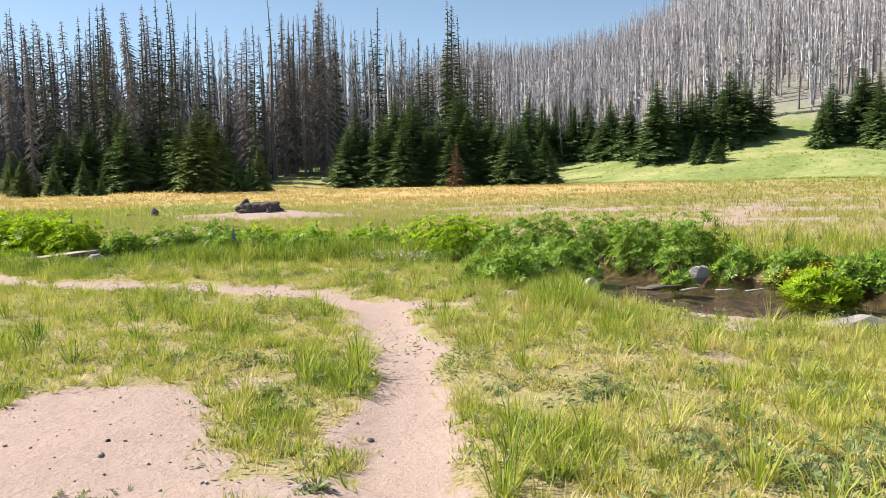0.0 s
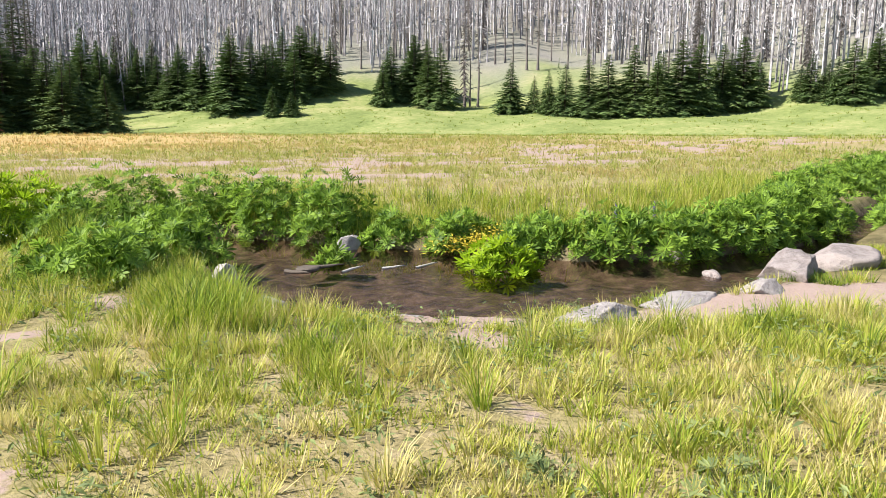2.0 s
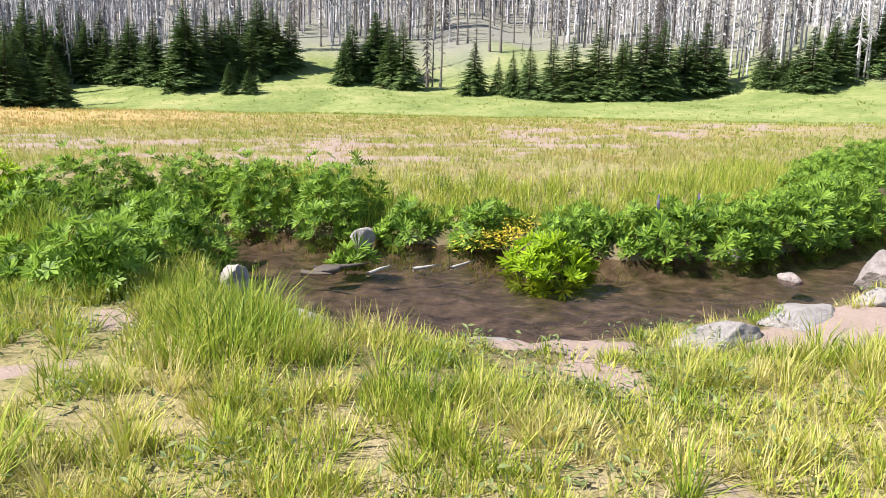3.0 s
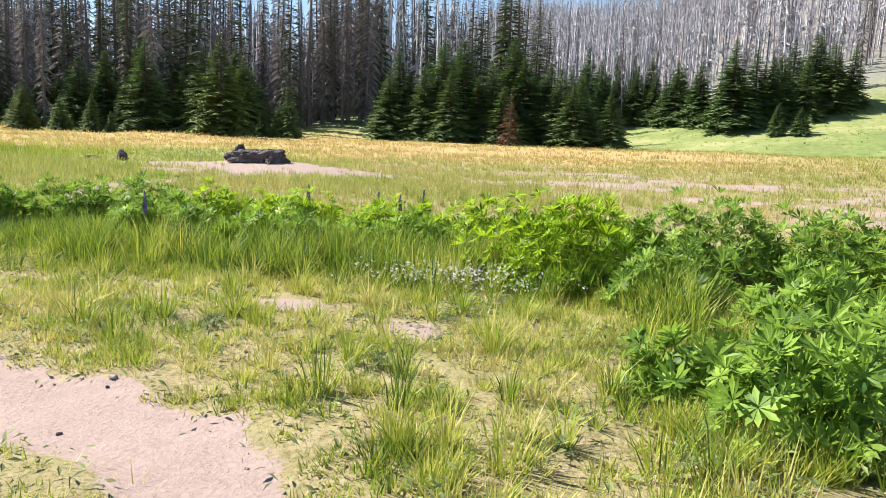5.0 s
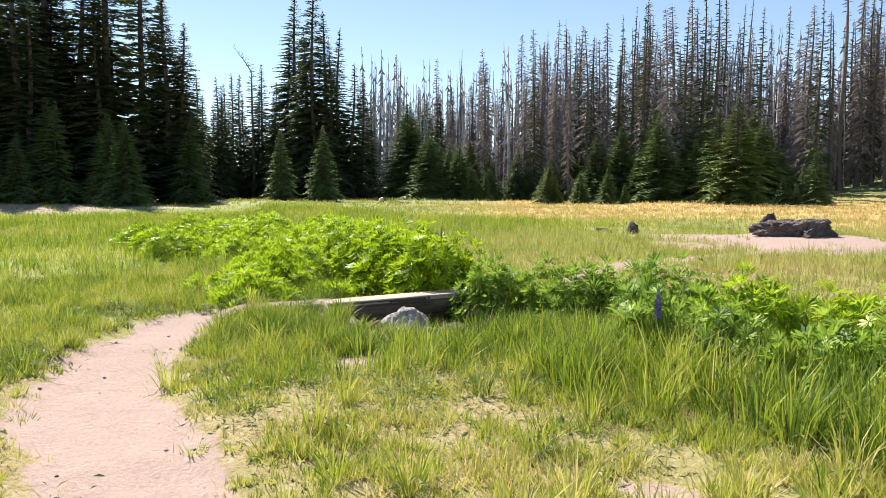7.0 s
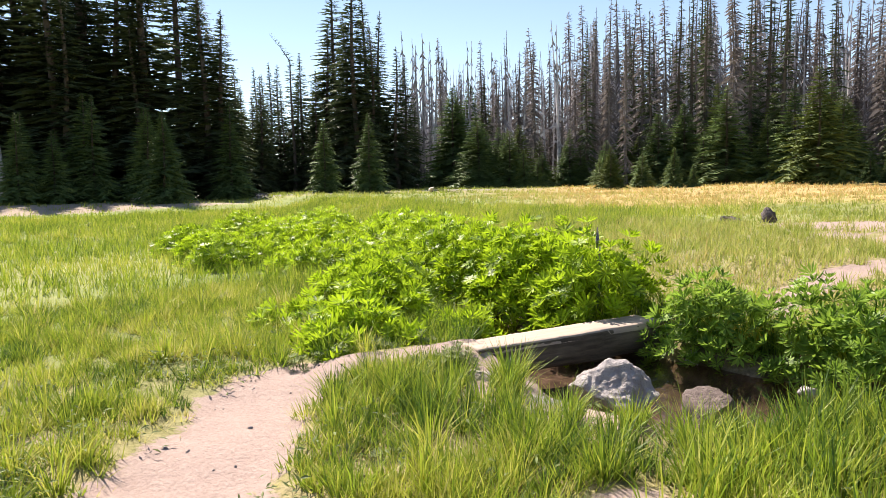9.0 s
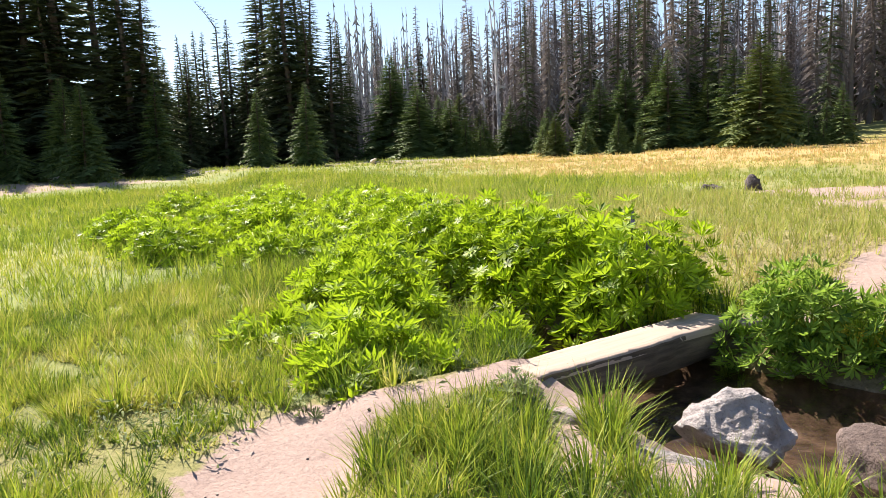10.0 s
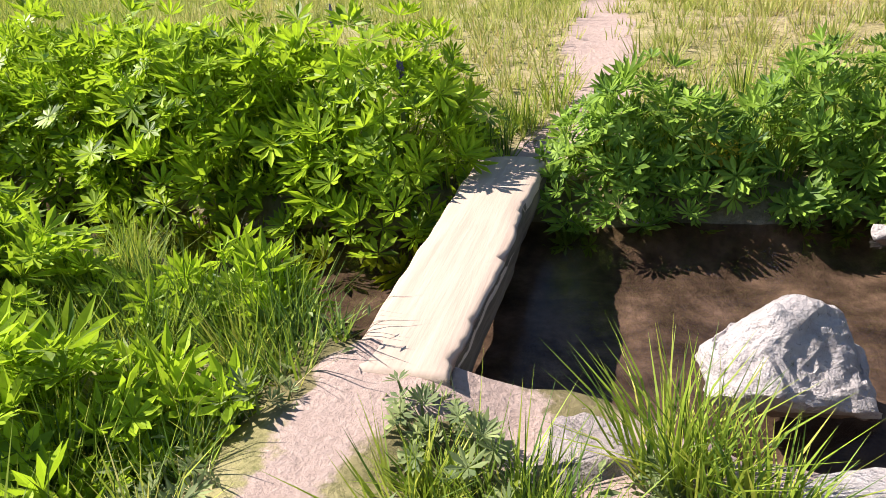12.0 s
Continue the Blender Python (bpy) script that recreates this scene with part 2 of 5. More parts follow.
CREEK = [(-60, 40, -.6), (-40, 30, -.6), (-20, 21.5, -.1), (-12, 17.6, .4), (-8, 15.75, .45), (-6.6, 15.15, .9), (-5.4, 14.8, 1.14), (-3.5, 15.3, .55),
         (0, 14.8, .4), (3, 14.3, .45), (5.0, 13.6, .7), (5.9, 11.5, 1.05), (6.75, 8.5, 2.35), (8.5, 7.3, 1.55), (10.5, 7.0, 1.05), (13.2, 7.5, .45), (18, 9.3, .5), (22, 10.5, .6), (40, 15, .6)]
TRAIL = [(2.6, -14, .3), (2.5, 1.5, .3), (2.45, 2.8, .28), (2.3, 4.2, .27), (2.0, 5.8, .27), (1.70, 7.3, .3), (.5, 8.7, .36), (-1.1, 9.36, .35), (-2.72, 9.84, .38), (-4.5, 10.25, .5),
         (-6.0, 11.0, .42), (-7.0, 11.9, .4), (-7.6, 12.7, .35), (-7.4, 13.2, .13), (-7.1, 14.15, .08)]
FAR_TRAIL = [(-6.35, 16.2, .2), (-5.9, 17.4, .27), (-5.3, 20.9, .22), (-4.65, 23.9, .26), (-4.2, 27, .26)]


def ss(a, b, v):
    t = np.clip((v - a) / (b - a), 0, 1)
    return t * t * (3 - 2 * t)


def ribbon(line, x, y):
    """Distance outside a ribbon of varying half width (negative inside)."""
    best = np.full(np.shape(x), 1e9)
    for (ax, ay, aw), (bx, by, bw) in zip(line, line[1:]):
        dx, dy = bx - ax, by - ay
        t = np.clip(((x - ax) * dx + (y - ay) * dy) / (dx * dx + dy * dy), 0, 1)
        best = np.minimum(best, np.hypot(x - ax - t * dx, y - ay - t * dy) - aw - t * (bw - aw))
    return best


def waves(x, y, size, seed=0.0):
    """Smooth irregular undulation, about -1 to 1."""
    u, v, s = x / size, y / size, seed
    return (np.sin(1.7 * u + 1.3 * v + s) + np.sin(-1.1 * u + 2.1 * v + 2.3 * s + 1) + np.sin(2.9 * u - .7 * v + 1.7 * s + 2)
            + .7 * np.sin(3.7 * u + 3.1 * v + s * 3.1) + .7 * np.sin(-4.3 * u + 2.7 * v - s)) / 3.2


def beyond(x, y):
    """How far a place lies past the creek's middle line (negative on the trail's side)."""
    return y - np.interp(x, [c[0] for c in CREEK], [c[1] for c in CREEK])


def land(x, y):
    """Height of the meadow and the hill behind it, without the creek's bed."""
    r, az = np.hypot(x, y - 8), np.degrees(np.arctan2(x, y - 8))
    s = beyond(x, y)
    z = .38 * ss(1.1, 4.2, np.minimum(s, ribbon(CREEK, x, y) + .5)) + 1.15 * ss(6, 70, r) + .22 * np.exp(-((x + 5.2) / 3) ** 2 - ((y - 26.8) / 2) ** 2)
    d = np.maximum(0, r - 84 - 14 * np.exp(-((az - 8) / 10) ** 2) + 3 * waves(x, y, 14))
    slope = ss(-19, -9, az) * (1 - ss(75, 120, az))
    hill = slope * np.minimum(d, 34) * .17 + (.62 * ss(-9, 1, az) + .38 * ss(6, 26, az)) * (1 - ss(75, 120, az)) * np.maximum(0, np.minimum(d, 420) - 30) * .33
    z = z + hill + ss(20, 80, d) * slope * 2.5 * waves(x, y, 23, 2)
    return z + .012 * waves(x, y, .55) + .03 * waves(x, y, 2.1, 1) + ss(10, 50, r) * .12 * waves(x, y, 9, 3) + 2.8 * np.exp(-((x + 15) / 9) ** 2 - ((y - 91) / 11) ** 2)


def ground_z(x, y):
    x, y = np.asarray(x, float), np.asarray(y, float)
    c = ribbon(CREEK, x, y) + .08 * waves(x, y, .5, 4)
    z = land(x, y) - .05 * (1 - ss(-.1, .12, ribbon(TRAIL, x, y))) * (1 - ss(12, 20, np.hypot(x, y)))
    z = z + .13 * (1 - ss(.0, .4, ribbon([(-7.42, 13.2, .06), (-7.08, 14.25, .1)], x, y)))
    bank = ss(-.30, .06, c)
    return z * bank + (1 - bank) * (-.36 + .04 * waves(x, y, .35, 6))


# ---- ground and water ----
def axis(fine_a, fine_b, step, far_a, far_b, grow=1.09):
    mid = list(np.arange(fine_a, fine_b, step))
    lo, hi, s = [], [], step
    while (lo[-1] if lo else fine_a) > far_a:
        s *= grow
        lo.append((lo[-1] if lo else fine_a) - s)
    s = step
    while (hi[-1] if hi else mid[-1]) < far_b:
        s *= grow
        hi.append((hi[-1] if hi else mid[-1]) + s)
    return np.array(lo[::-1] + mid + hi)


def sand_cover(x, y):
    """Bare soil: the trail, the patches beside it and the pale flats beyond the creek; 0 to 1."""
    w = .12 * waves(x, y, .62, 5) + .09 * waves(x + .1 * waves(x, y, .3), y, .23, 2)
    near = np.minimum.reduce([
        ribbon(TRAIL, x, y),
        ribbon([(-1.5, .4, .9), (.2, 1.6, 1.25), (.25, 2.7, .75)], x, y),
        ribbon([(-1.5, 11.75, .12), (-.4, 11.5, .25), (.4, 11.5, .2), (1.3, 11.5, .1)], x, y) + .12,
        ribbon([(-6.85, 14.15, .2), (-6.6, 13.85, .2), (-6.0, 13.55, .3), (-5.2, 13.5, .2)], x, y),
        ribbon([(1.75, 7.55, .28), (2.4, 7.4, .2), (2.9, 7.35, .14)], x, y),
        ribbon([(.3, 1.45, .3), (1.4, 1.5, .16), (2.3, 1.5, .16)], x, y),
        ribbon([(7.2, 5.5, .2), (9.6, 5.1, .5), (11, 4.2, .6)], x, y),
        ribbon([(4.9, 8.1, .15), (5.2, 6.9, .15), (6.2, 5.9, .2)], x, y)])
    s = 1 - ss(-.2, .26, near + w)
    s = np.maximum(s, 1 - ss(-.15, .2, ribbon(FAR_TRAIL, x, y) + w))
    s = np.maximum(s, 1 - ss(-.5, .8, ribbon([(-9.0, 26.3, .6), (-7.4, 26.2, 1.0), (-5.2, 25.9, 1.7), (-3, 25.4, 1.1), (0, 25.3, .5), (5, 25, .5)], x, y) + 2.5 * w))
    s = np.maximum(s, .9 * (1 - ss(-.3, .5, ribbon([(-8, 24.3, .2), (-6, 23.8, .4), (-3.5, 24.1, .3)], x, y) + 3 * w)))
    far, r = beyond(x, y), np.hypot(x, y - 8)
    streak = .25 + waves(x, y * 2.6, 4.2, 8) + .6 * waves(x, y * 2.2, 1.3, 3)
    s = np.maximum(s, .85 * ss(7, 11, far) * (1 - ss(19, 27, far)) * ss(-3, 6, x) * ss(.0, .55, streak))
    s = np.maximum(s, ss(.55, .8, waves(x, y, 1.3, 9)) * ss(.2, 2, -far) * (1 - ss(10, 16, np.hypot(x - 1, y - 6))) * .8)
    s = np.maximum(s, ss(38, 44, -x) * (1 - ss(52, 58, -x)) * ss(8, 14, y) * (1 - ss(26, 34, y + .1 * x)) * .55)
    return s


def dry_cover(x, y):
    r, az = np.hypot(x, y - 8), np.degrees(np.arctan2(x, y - 8))
    band = ss(24, 34, r + 4 * waves(x, y, 6)) * (1 - ss(62, 76, r)) * ss(-46, -34, az) * (1 - ss(8, 34, az) * .75) * ss(5, 12, beyond(x, y))
    return band * (.72 + .28 * waves(x, y, 1.6, 7))


def lush_cover(x, y):
    c = ribbon(CREEK, x, y)
    r, az = np.hypot(x, y - 8), np.degrees(np.arctan2(x, y - 8))
    return np.clip(np.maximum.reduce([0 * c, .9 * ss(44, 80, r + 6 * waves(x, y, 8, 2)) * (1 - ss(150, 190, r)), .85 * ss(5, 12, -x) * (1 - ss(40, 60, -x)) * (1 - ss(36, 50, y))]), 0, 1)


def make_ground():
    gx, gy = axis(-13, 14, .13, -2600, 2600), axis(-3, 19, .13, -700, 3000)
    x, y = (a.ravel() for a in np.meshgrid(gx, gy))
    z = ground_z(x, y)
    nx, ny = len(gx), len(gy)
    a = (np.arange(ny - 1)[:, None] * nx + np.arange(nx - 1)[None]).ravel()
    tris = np.concatenate([np.stack([a, a + 1, a + nx + 1], 1), np.stack([a, a + nx + 1, a + nx], 1)])
    r, az = np.hypot(x, y - 8), np.degrees(np.arctan2(x, y - 8))
    duff = np.maximum(ss(116, 136, r + 9 * waves(x, y, 9, 4)) * .95, ss(78, 92, r) * ss(2, 9, -az)) * (.85 + .15 * waves(x, y, 8))
    duff = np.maximum(duff, ss(56, 62, r) * ss(36, 48, -az))
    me = tri_mesh("ground", np.stack([x, y, z], 1), tris, SOIL, True, sand=sand_cover(x, y), dry=dry_cover(x, y), lush=lush_cover(x, y),
                  duff=np.clip(duff, 0, 1), shaded_soil=(1 - ss(.1, 1.1, ribbon(CREEK, x, y) + .3 * waves(x, y, .8, 3))) * .85, bed=1 - ss(-.2, -.06, ribbon(CREEK, x, y) + .08 * waves(x, y, .5, 4)))
    tagged(new("ground", me), "grassy mountain meadow with pale sandy soil and a burnt hillside", "ground", kind="structure")
    bm = bmesh.new()
    bm.faces.new([bm.verts.new((px, py, -.16)) for px, py in ((-24, 3), (44, 3), (44, 27), (-24, 27))])
    tagged(new("water", bm_mesh("water", bm, WATER, False)), "shallow dark brown creek with rippled water", "creek", kind="structure")


make_ground()


# ---- rocks and logs ----
def rock_mesh(name, size, seed, material, detail=4, cuts=12, rough=.08):
    """A boulder: a lump cut by flat fracture planes, with a pitted skin."""
    r = random.Random(seed)
    bm = bmesh.new()
    bmesh.ops.create_icosphere(bm, subdivisions=detail, radius=1)
    planes = []
    for _ in range(cuts):
        n = Vector((r.gauss(0, 1), r.gauss(0, 1), r.gauss(.15, .8))).normalized()
        planes.append((n, r.uniform(.48, .82)))
    off = Vector((seed * 3.1, seed * 1.7, 0))
    for v in bm.verts:
        p = v.co * (1 + .25 * noise.noise(v.co * 1.1 + off))
        for n, d in planes:
            k = p.dot(n) - d
            if k > 0:
                p -= n * k * .97
        p *= 1 + rough * noise.noise(p * 3.5 + off) + rough * .6 * noise.noise(p * 9 + off)
        v.co = Vector((p.x * size[0], p.y * size[1], p.z * size[2])) * .6
    return bm_mesh(name, bm, material, detail < 5)


def rock(name, x, y, z, size, seed, material, label, turn=0, detail=4, group="", category="rock"):
    ob = new(name, rock_mesh(name, size, seed, material, detail, rough=.2 if material is DARK_ROCK else .09))
    ob.matrix_world = pose(x, y, z, 0, 0, turn)
    return tagged(ob, label, category, group)



def creek_boulder():
    """A long boulder that rises to one end, with broken facets, ledges and pits."""
    bm = bmesh.new()
    bmesh.ops.create_icosphere(bm, subdivisions=5, radius=1)
    r = random.Random(12)
    planes = [(Vector((r.gauss(0, 1), r.gauss(0, 1), r.gauss(.3, .7))).normalized(), r.uniform(.56, .84)) for _ in range(22)]
    for v in bm.verts:
        p = Vector([math.copysign(abs(c) ** .8, c) for c in v.co])
        for n, d in planes:
            k = p.dot(n) - d
            if k > 0:
                p -= n * k * .92
        rise = .42 + .62 * float(ss(-.85, .2, p.x)) - .38 * float(ss(.38, .52, p.x)) - .2 * float(ss(.6, .95, p.x))
        q = Vector((p.x * .47, p.y * .34, p.z * .25 * (rise if p.z > 0 else .7)))
        ledge = noise.noise(q * 6) + .6 * noise.noise(q * 13)
        q *= 1 + .09 * ledge + .035 * noise.noise(q * 30) - .05 * max(0, noise.noise(q * 21 + Vector((4, 0, 0))))
        q.z += .03 * math.floor(2.2 * noise.noise(q * 4.5) + .5) * .5
        v.co = q
    ob = new("boulder", bm_mesh("boulder", bm, PALE_ROCK, False))
    ob.matrix_world = pose(-5.74, 14.35, -.07, 0, 4, 8)
    tagged(ob, "pale grey angular boulder standing in the creek beside the log", "rock")


creek_boulder()
rock("rock", -5.02, 14.42, -.13, (.5, .42, .46), 5, BROWN_ROCK, "dark brown-grey blocky stone standing in the shallow creek", 30)
rock("rock", -6.53, 13.85, -.06, (.48, .40, .26), 8, GREY_ROCK, "pale pitted rock half buried in the bank beside the log", 70)
rock("rock", -5.85, 13.62, -.08, (.7, .36, .22), 11, PALE_ROCK, "low pale rock at the creek's edge", 10)
rock("rock", -5.9, 15.9, -.14, (.22, .18, .16), 12, PALE_ROCK, "small pale stone at the waterline", 10, 3)
rock("rock", -4.78, 15.55, -.15, (.17, .14, .10), 14, PALE_ROCK, "small pale stone at the waterline", 40, 3)
rock("rock", 7.05, 11.0, -.10, (.36, .28, .30), 16, PALE_ROCK, "pale rock at the far waterline beside a leafy bush", 20)
rock("rock", 9.0, 9.3, -.14, (.4, .3, .22), 17, PALE_ROCK, "pale stone at the foot of the far bank", 60, 3)
rock("rock", 10.62, 7.95, -.13, (.42, .32, .24), 18, GREY_ROCK, "grey stone breaking the creek's surface", 15, 3)
rock("rock", 9.95, 6.9, -.15, (.3, .22, .14), 19, GREY_ROCK, "small dark stone breaking the creek's surface", 80, 3)
rock("boulder", 10.0, 5.95, .04, (.82, .65, .5), 21, GREY_ROCK, "pinkish grey boulder on the creek bank", 30)
rock("boulder", 11.3, 6.1, .04, (1.25, .85, .55), 22, GREY_ROCK, "long grey boulder on the creek bank", 10)
rock("rock", 9.05, 5.55, .0, (.58, .42, .26), 23, PALE_ROCK, "low white rock on the sandy bank", 5)
rock("rock", 8.0, 5.65, -.05, (1.15, .6, .17), 24, PALE_ROCK, "flat pinkish rock shelf at the creek's edge", 5)
rock("rock", 7.0, 5.72, -.03, (.85, .46, .28), 25, PALE_ROCK, "low white rock at the creek's edge", -5)
rock("rock", 4.85, 9.4, -.06, (.34, .28, .34), 26, PALE_ROCK, "pale rock at the near bank among tall grass", 50)
rock("rock", 4.85, 7.8, -.10, (.5, .3, .18), 27, PALE_ROCK, "low pale rock along the near bank", 80, 3)
rock("rock", 5.6, 6.5, -.14, (.9, .35, .22), 28, PALE_ROCK, "low pale rock along the near bank", -35, 3)
for sx, sy, sz, size, seed in ((-5.3, 26.5, .80, (1.5, .95, .8), 31), (-5.95, 26.6, .82, (.75, .6, .72), 32), (-4.75, 26.3, .68, (.9, .6, .55), 33)):
    rock("lava_rock", sx, sy, sz, size, seed, DARK_ROCK, "dark cracked lava rock lying on pale sand", seed * 7, 5, "lava rocks on the sand mound")
rock("lava_rock", -9.75, 27.0, .66, (.5, .4, .45), 35, DARK_ROCK, "small black lava rock in dry grass", 15, 3)
rock("lava_rock", -10.6, 26.8, .6, (.6, .4, .26), 36, DARK_ROCK, "small black lava rock in dry grass", 40, 3)


def pebbles():
    kinds = [rock_mesh("pebble", (1, .8, .6), 50 + i, m, 2, 5) for i, m in enumerate((GREY_ROCK, DARK_ROCK, GREY_ROCK, DARK_ROCK))]
    made = 0
    while made < 210:
        px, py = rng.uniform(-8.5, 3.5), rng.uniform(0, 13.5)
        if sand_cover(np.array(px), np.array(py)) < .55 or ribbon(CREEK, np.array(px), np.array(py)) < .3:
            continue
        edge = float(ribbon(TRAIL, np.array(px), np.array(py)))
        if -.9 < edge < -.14 and rng.random() < .75:
            continue
        k = float(rng.choice([.016, .024, .033, .05], p=[.5, .3, .16, .04]))
        ob = new("pebble", kinds[made % 4])
        ob.matrix_world = pose(px, py, float(ground_z(px, py)) + k * .12, 0, 0, rng.uniform(0, 360)) @ Matrix.Scale(k, 4)
        tagged(ob, "small dark stone lying on the sandy trail", "pebble", "stones on the trail")
        made += 1


def log_bridge():
    """A half log, hewn flat on top, from bank to bank."""
    a, b = Vector((-7.06, 14.1, .12)), Vector((-6.58, 16.25, .135))
    thing = new("log_bridge")
    d = b - a
    thing.matrix_world = Matrix.Translation(a) @ Matrix.Rotation(math.atan2(-d.x, d.y), 4, "Z") @ Matrix.Rotation(math.atan2(d.z, d.xy.length), 4, "X")
    length, n, k = d.length, 60, 18
    tagged(thing, "weathered half log with a pale hewn top bridging the creek", "log bridge")

    def half(u):
        y = u * length
        return .185 + .02 * u + .02 * noise.noise(Vector((y * 1.3, 0, 1))) + .012 * noise.noise(Vector((y * 6, 3, 1))), .185 + .015 * u + .025 * noise.noise(Vector((y * 1.7, 5, 1))) + .02 * noise.noise(Vector((y * 5, 9, 1)))

    bm = bmesh.new()
    rows = []
    for i in range(n + 1):
        u = i / n
        l, r = half(u)
        row = []
        for j in range(k + 1):
            g = -math.pi * j / k
            w = r if math.cos(g) > 0 else l
            depth = .30 + .03 * noise.noise(Vector((u * 4, 7, 2)))
            p = Vector((w * math.copysign(abs(math.cos(g)) ** .55, math.cos(g)), u * length, depth * -abs(math.sin(g)) ** .8 - .012))
            p += Vector((.018, 0, .02)) * noise.noise(Vector((p.x * 4, p.y * 1.1, p.z * 26)))
            row.append(bm.verts.new(p))
        rows.append(row)
    for r0, r1 in zip(rows, rows[1:]):
        for j in range(k):
            bm.faces.new((r0[j], r0[j + 1], r1[j + 1], r1[j]))
    for row in (rows[0], rows[-1]):
        bm.faces.new(row)
    bmesh.ops.recalc_face_normals(bm, faces=bm.faces)
    piece("log_body", bm_mesh("log_body", bm, LOG_SIDE), thing, "dark weathered round side of the log")
    bm, rows = bmesh.new(), []
    for i in range(n + 1):
        u = i / n
        l, r = half(u)
        row = []
        for zz, inset in ((-.05, .0), (.0, .004), (.008, .02)):
            row.append(bm.verts.new((-l + inset - .004, u * length, zz)))
        for f in (.2, .4, .6, .8):
            row.append(bm.verts.new((-l + (l + r) * f, u * length, .008 + .008 * noise.noise(Vector((f * 3, u * 9, 4))))))
        for zz, inset in ((.008, .02), (.0, .004), (-.05, .0)):
            jag = max(0, noise.noise(Vector((u * 26, 2, 6)))) * .05
            row.append(bm.verts.new((r - inset + .004 - jag * (zz >= 0), u * length, zz)))
        rows.append(row)
    for r0, r1 in zip(rows, rows[1:]):
        for j in range(len(r0) - 1):
            bm.faces.new((r0[j], r1[j], r1[j + 1], r0[j + 1]))
    for row in (rows[0], rows[-1]):
        bm.faces.new(row)
    bmesh.ops.recalc_face_normals(bm, faces=bm.faces)
    piece("walking_surface", bm_mesh("walking_surface", bm, HEWN), thing, "pale flat hewn top of the log")


def driftwood():
    for x, y, length, radius, turn, name, label in ((5.95, 9.75, .5, .03, 70, "driftwood", "brown root stub caught in the shallow creek"), (5.7, 9.6, .35, .02, 20, "driftwood", "brown root stub caught in the shallow creek"),
                                                    (6.9, 9.3, .22, .012, 80, "twig", "pale twig floating on the creek"), (7.3, 9.2, .28, .009, 100, "twig", "pale twig floating on the creek"),
                                                    (6.35, 9.4, .3, .012, 110, "twig", "pale twig floating on the creek")):
        ob = new(name, trunk_mesh(name, length, radius, BARK if name == "driftwood" else BLEACHED, int(length * 100), 6))
        ob.matrix_world = pose(x, y, -.15, 84, 0, turn)
        tagged(ob, label, name, "drift in the creek")
    rock("driftwood", 5.88, 9.7, -.15, (.36, .26, .10), 61, BARK, "matted brown roots caught in the creek", 20, 3, "drift in the creek", "driftwood")


log_bridge()
pebbles()


# ---- trees ----
def trunk_mesh(name, height, radius, material, seed, sides=8, lean=0.0, hook=0.0):
    r = random.Random(seed)
    n = 12
    v, f = [], []
    for i in range(n + 1):
        u = i / n
        rad = radius * (1 - u) ** .8 + .012 + radius * .5 * max(0, .06 - u) / .06
        cx = lean * height * u ** 2 + hook * height * max(0, u - .85) * 3 + .02 * math.sin(u * 5 + seed) * height * .3
        cy = .006 * math.sin(u * 7 + seed * 2) * height
        for k in range(sides):
            g = math.tau * k / sides
            v.append((cx + rad * math.cos(g), cy + rad * math.sin(g), u * height - .15))
    for i in range(n):
        for k in range(sides):
            a, b = i * sides + k, i * sides + (k + 1) % sides
            f += [(a, b, b + sides), (a, b + sides, a + sides)]
    v.append((v[-1][0], v[-1][1], height))
    f += [(n * sides + k, n * sides + (k + 1) % sides, len(v) - 1) for k in range(sides)]
    return tri_mesh(name, v, f, material, True)


def bend(u, height, seed, lean=0.0, hook=0.0):
    return lean * height * u ** 2 + hook * height * max(0, u - .85) * 3 + .02 * math.sin(u * 5 + seed) * height * .3, .006 * math.sin(u * 7 + seed * 2) * height


def branch(v, f, r, base, az, length, rise, droop, pairs, twig, width):
    """One bough: a thin stem with a fringe of twigs on both sides."""
    ca, sa = math.cos(az), math.sin(az)

    def at(t, side=0.0, dz=0.0):
        q = length * t
        return (base[0] + ca * q - sa * side, base[1] + sa * q + ca * side, base[2] + rise * q - droop * q * t + dz)

    i = len(v)
    v += [at(0, width), at(0, -width), at(.55, width * .7, width), at(1)]
    f += [(i, i + 1, i + 2), (i + 1, i + 3, i + 2)]
    for k in range(pairs):
        t = .18 + .8 * (k + r.random() * .7) / pairs
        l = twig * length * (1.05 - .75 * t) * r.uniform(.7, 1.25)
        for s in (-1, 1):
            i = len(v)
            w = l * .3
            v += [at(t - w / length * .6), at(min(1.02, t + w / length)), at(min(1.1, t + .45 * l / length), s * l, -l * r.uniform(-.05, .45))]
            f.append((i, i + 1, i + 2))


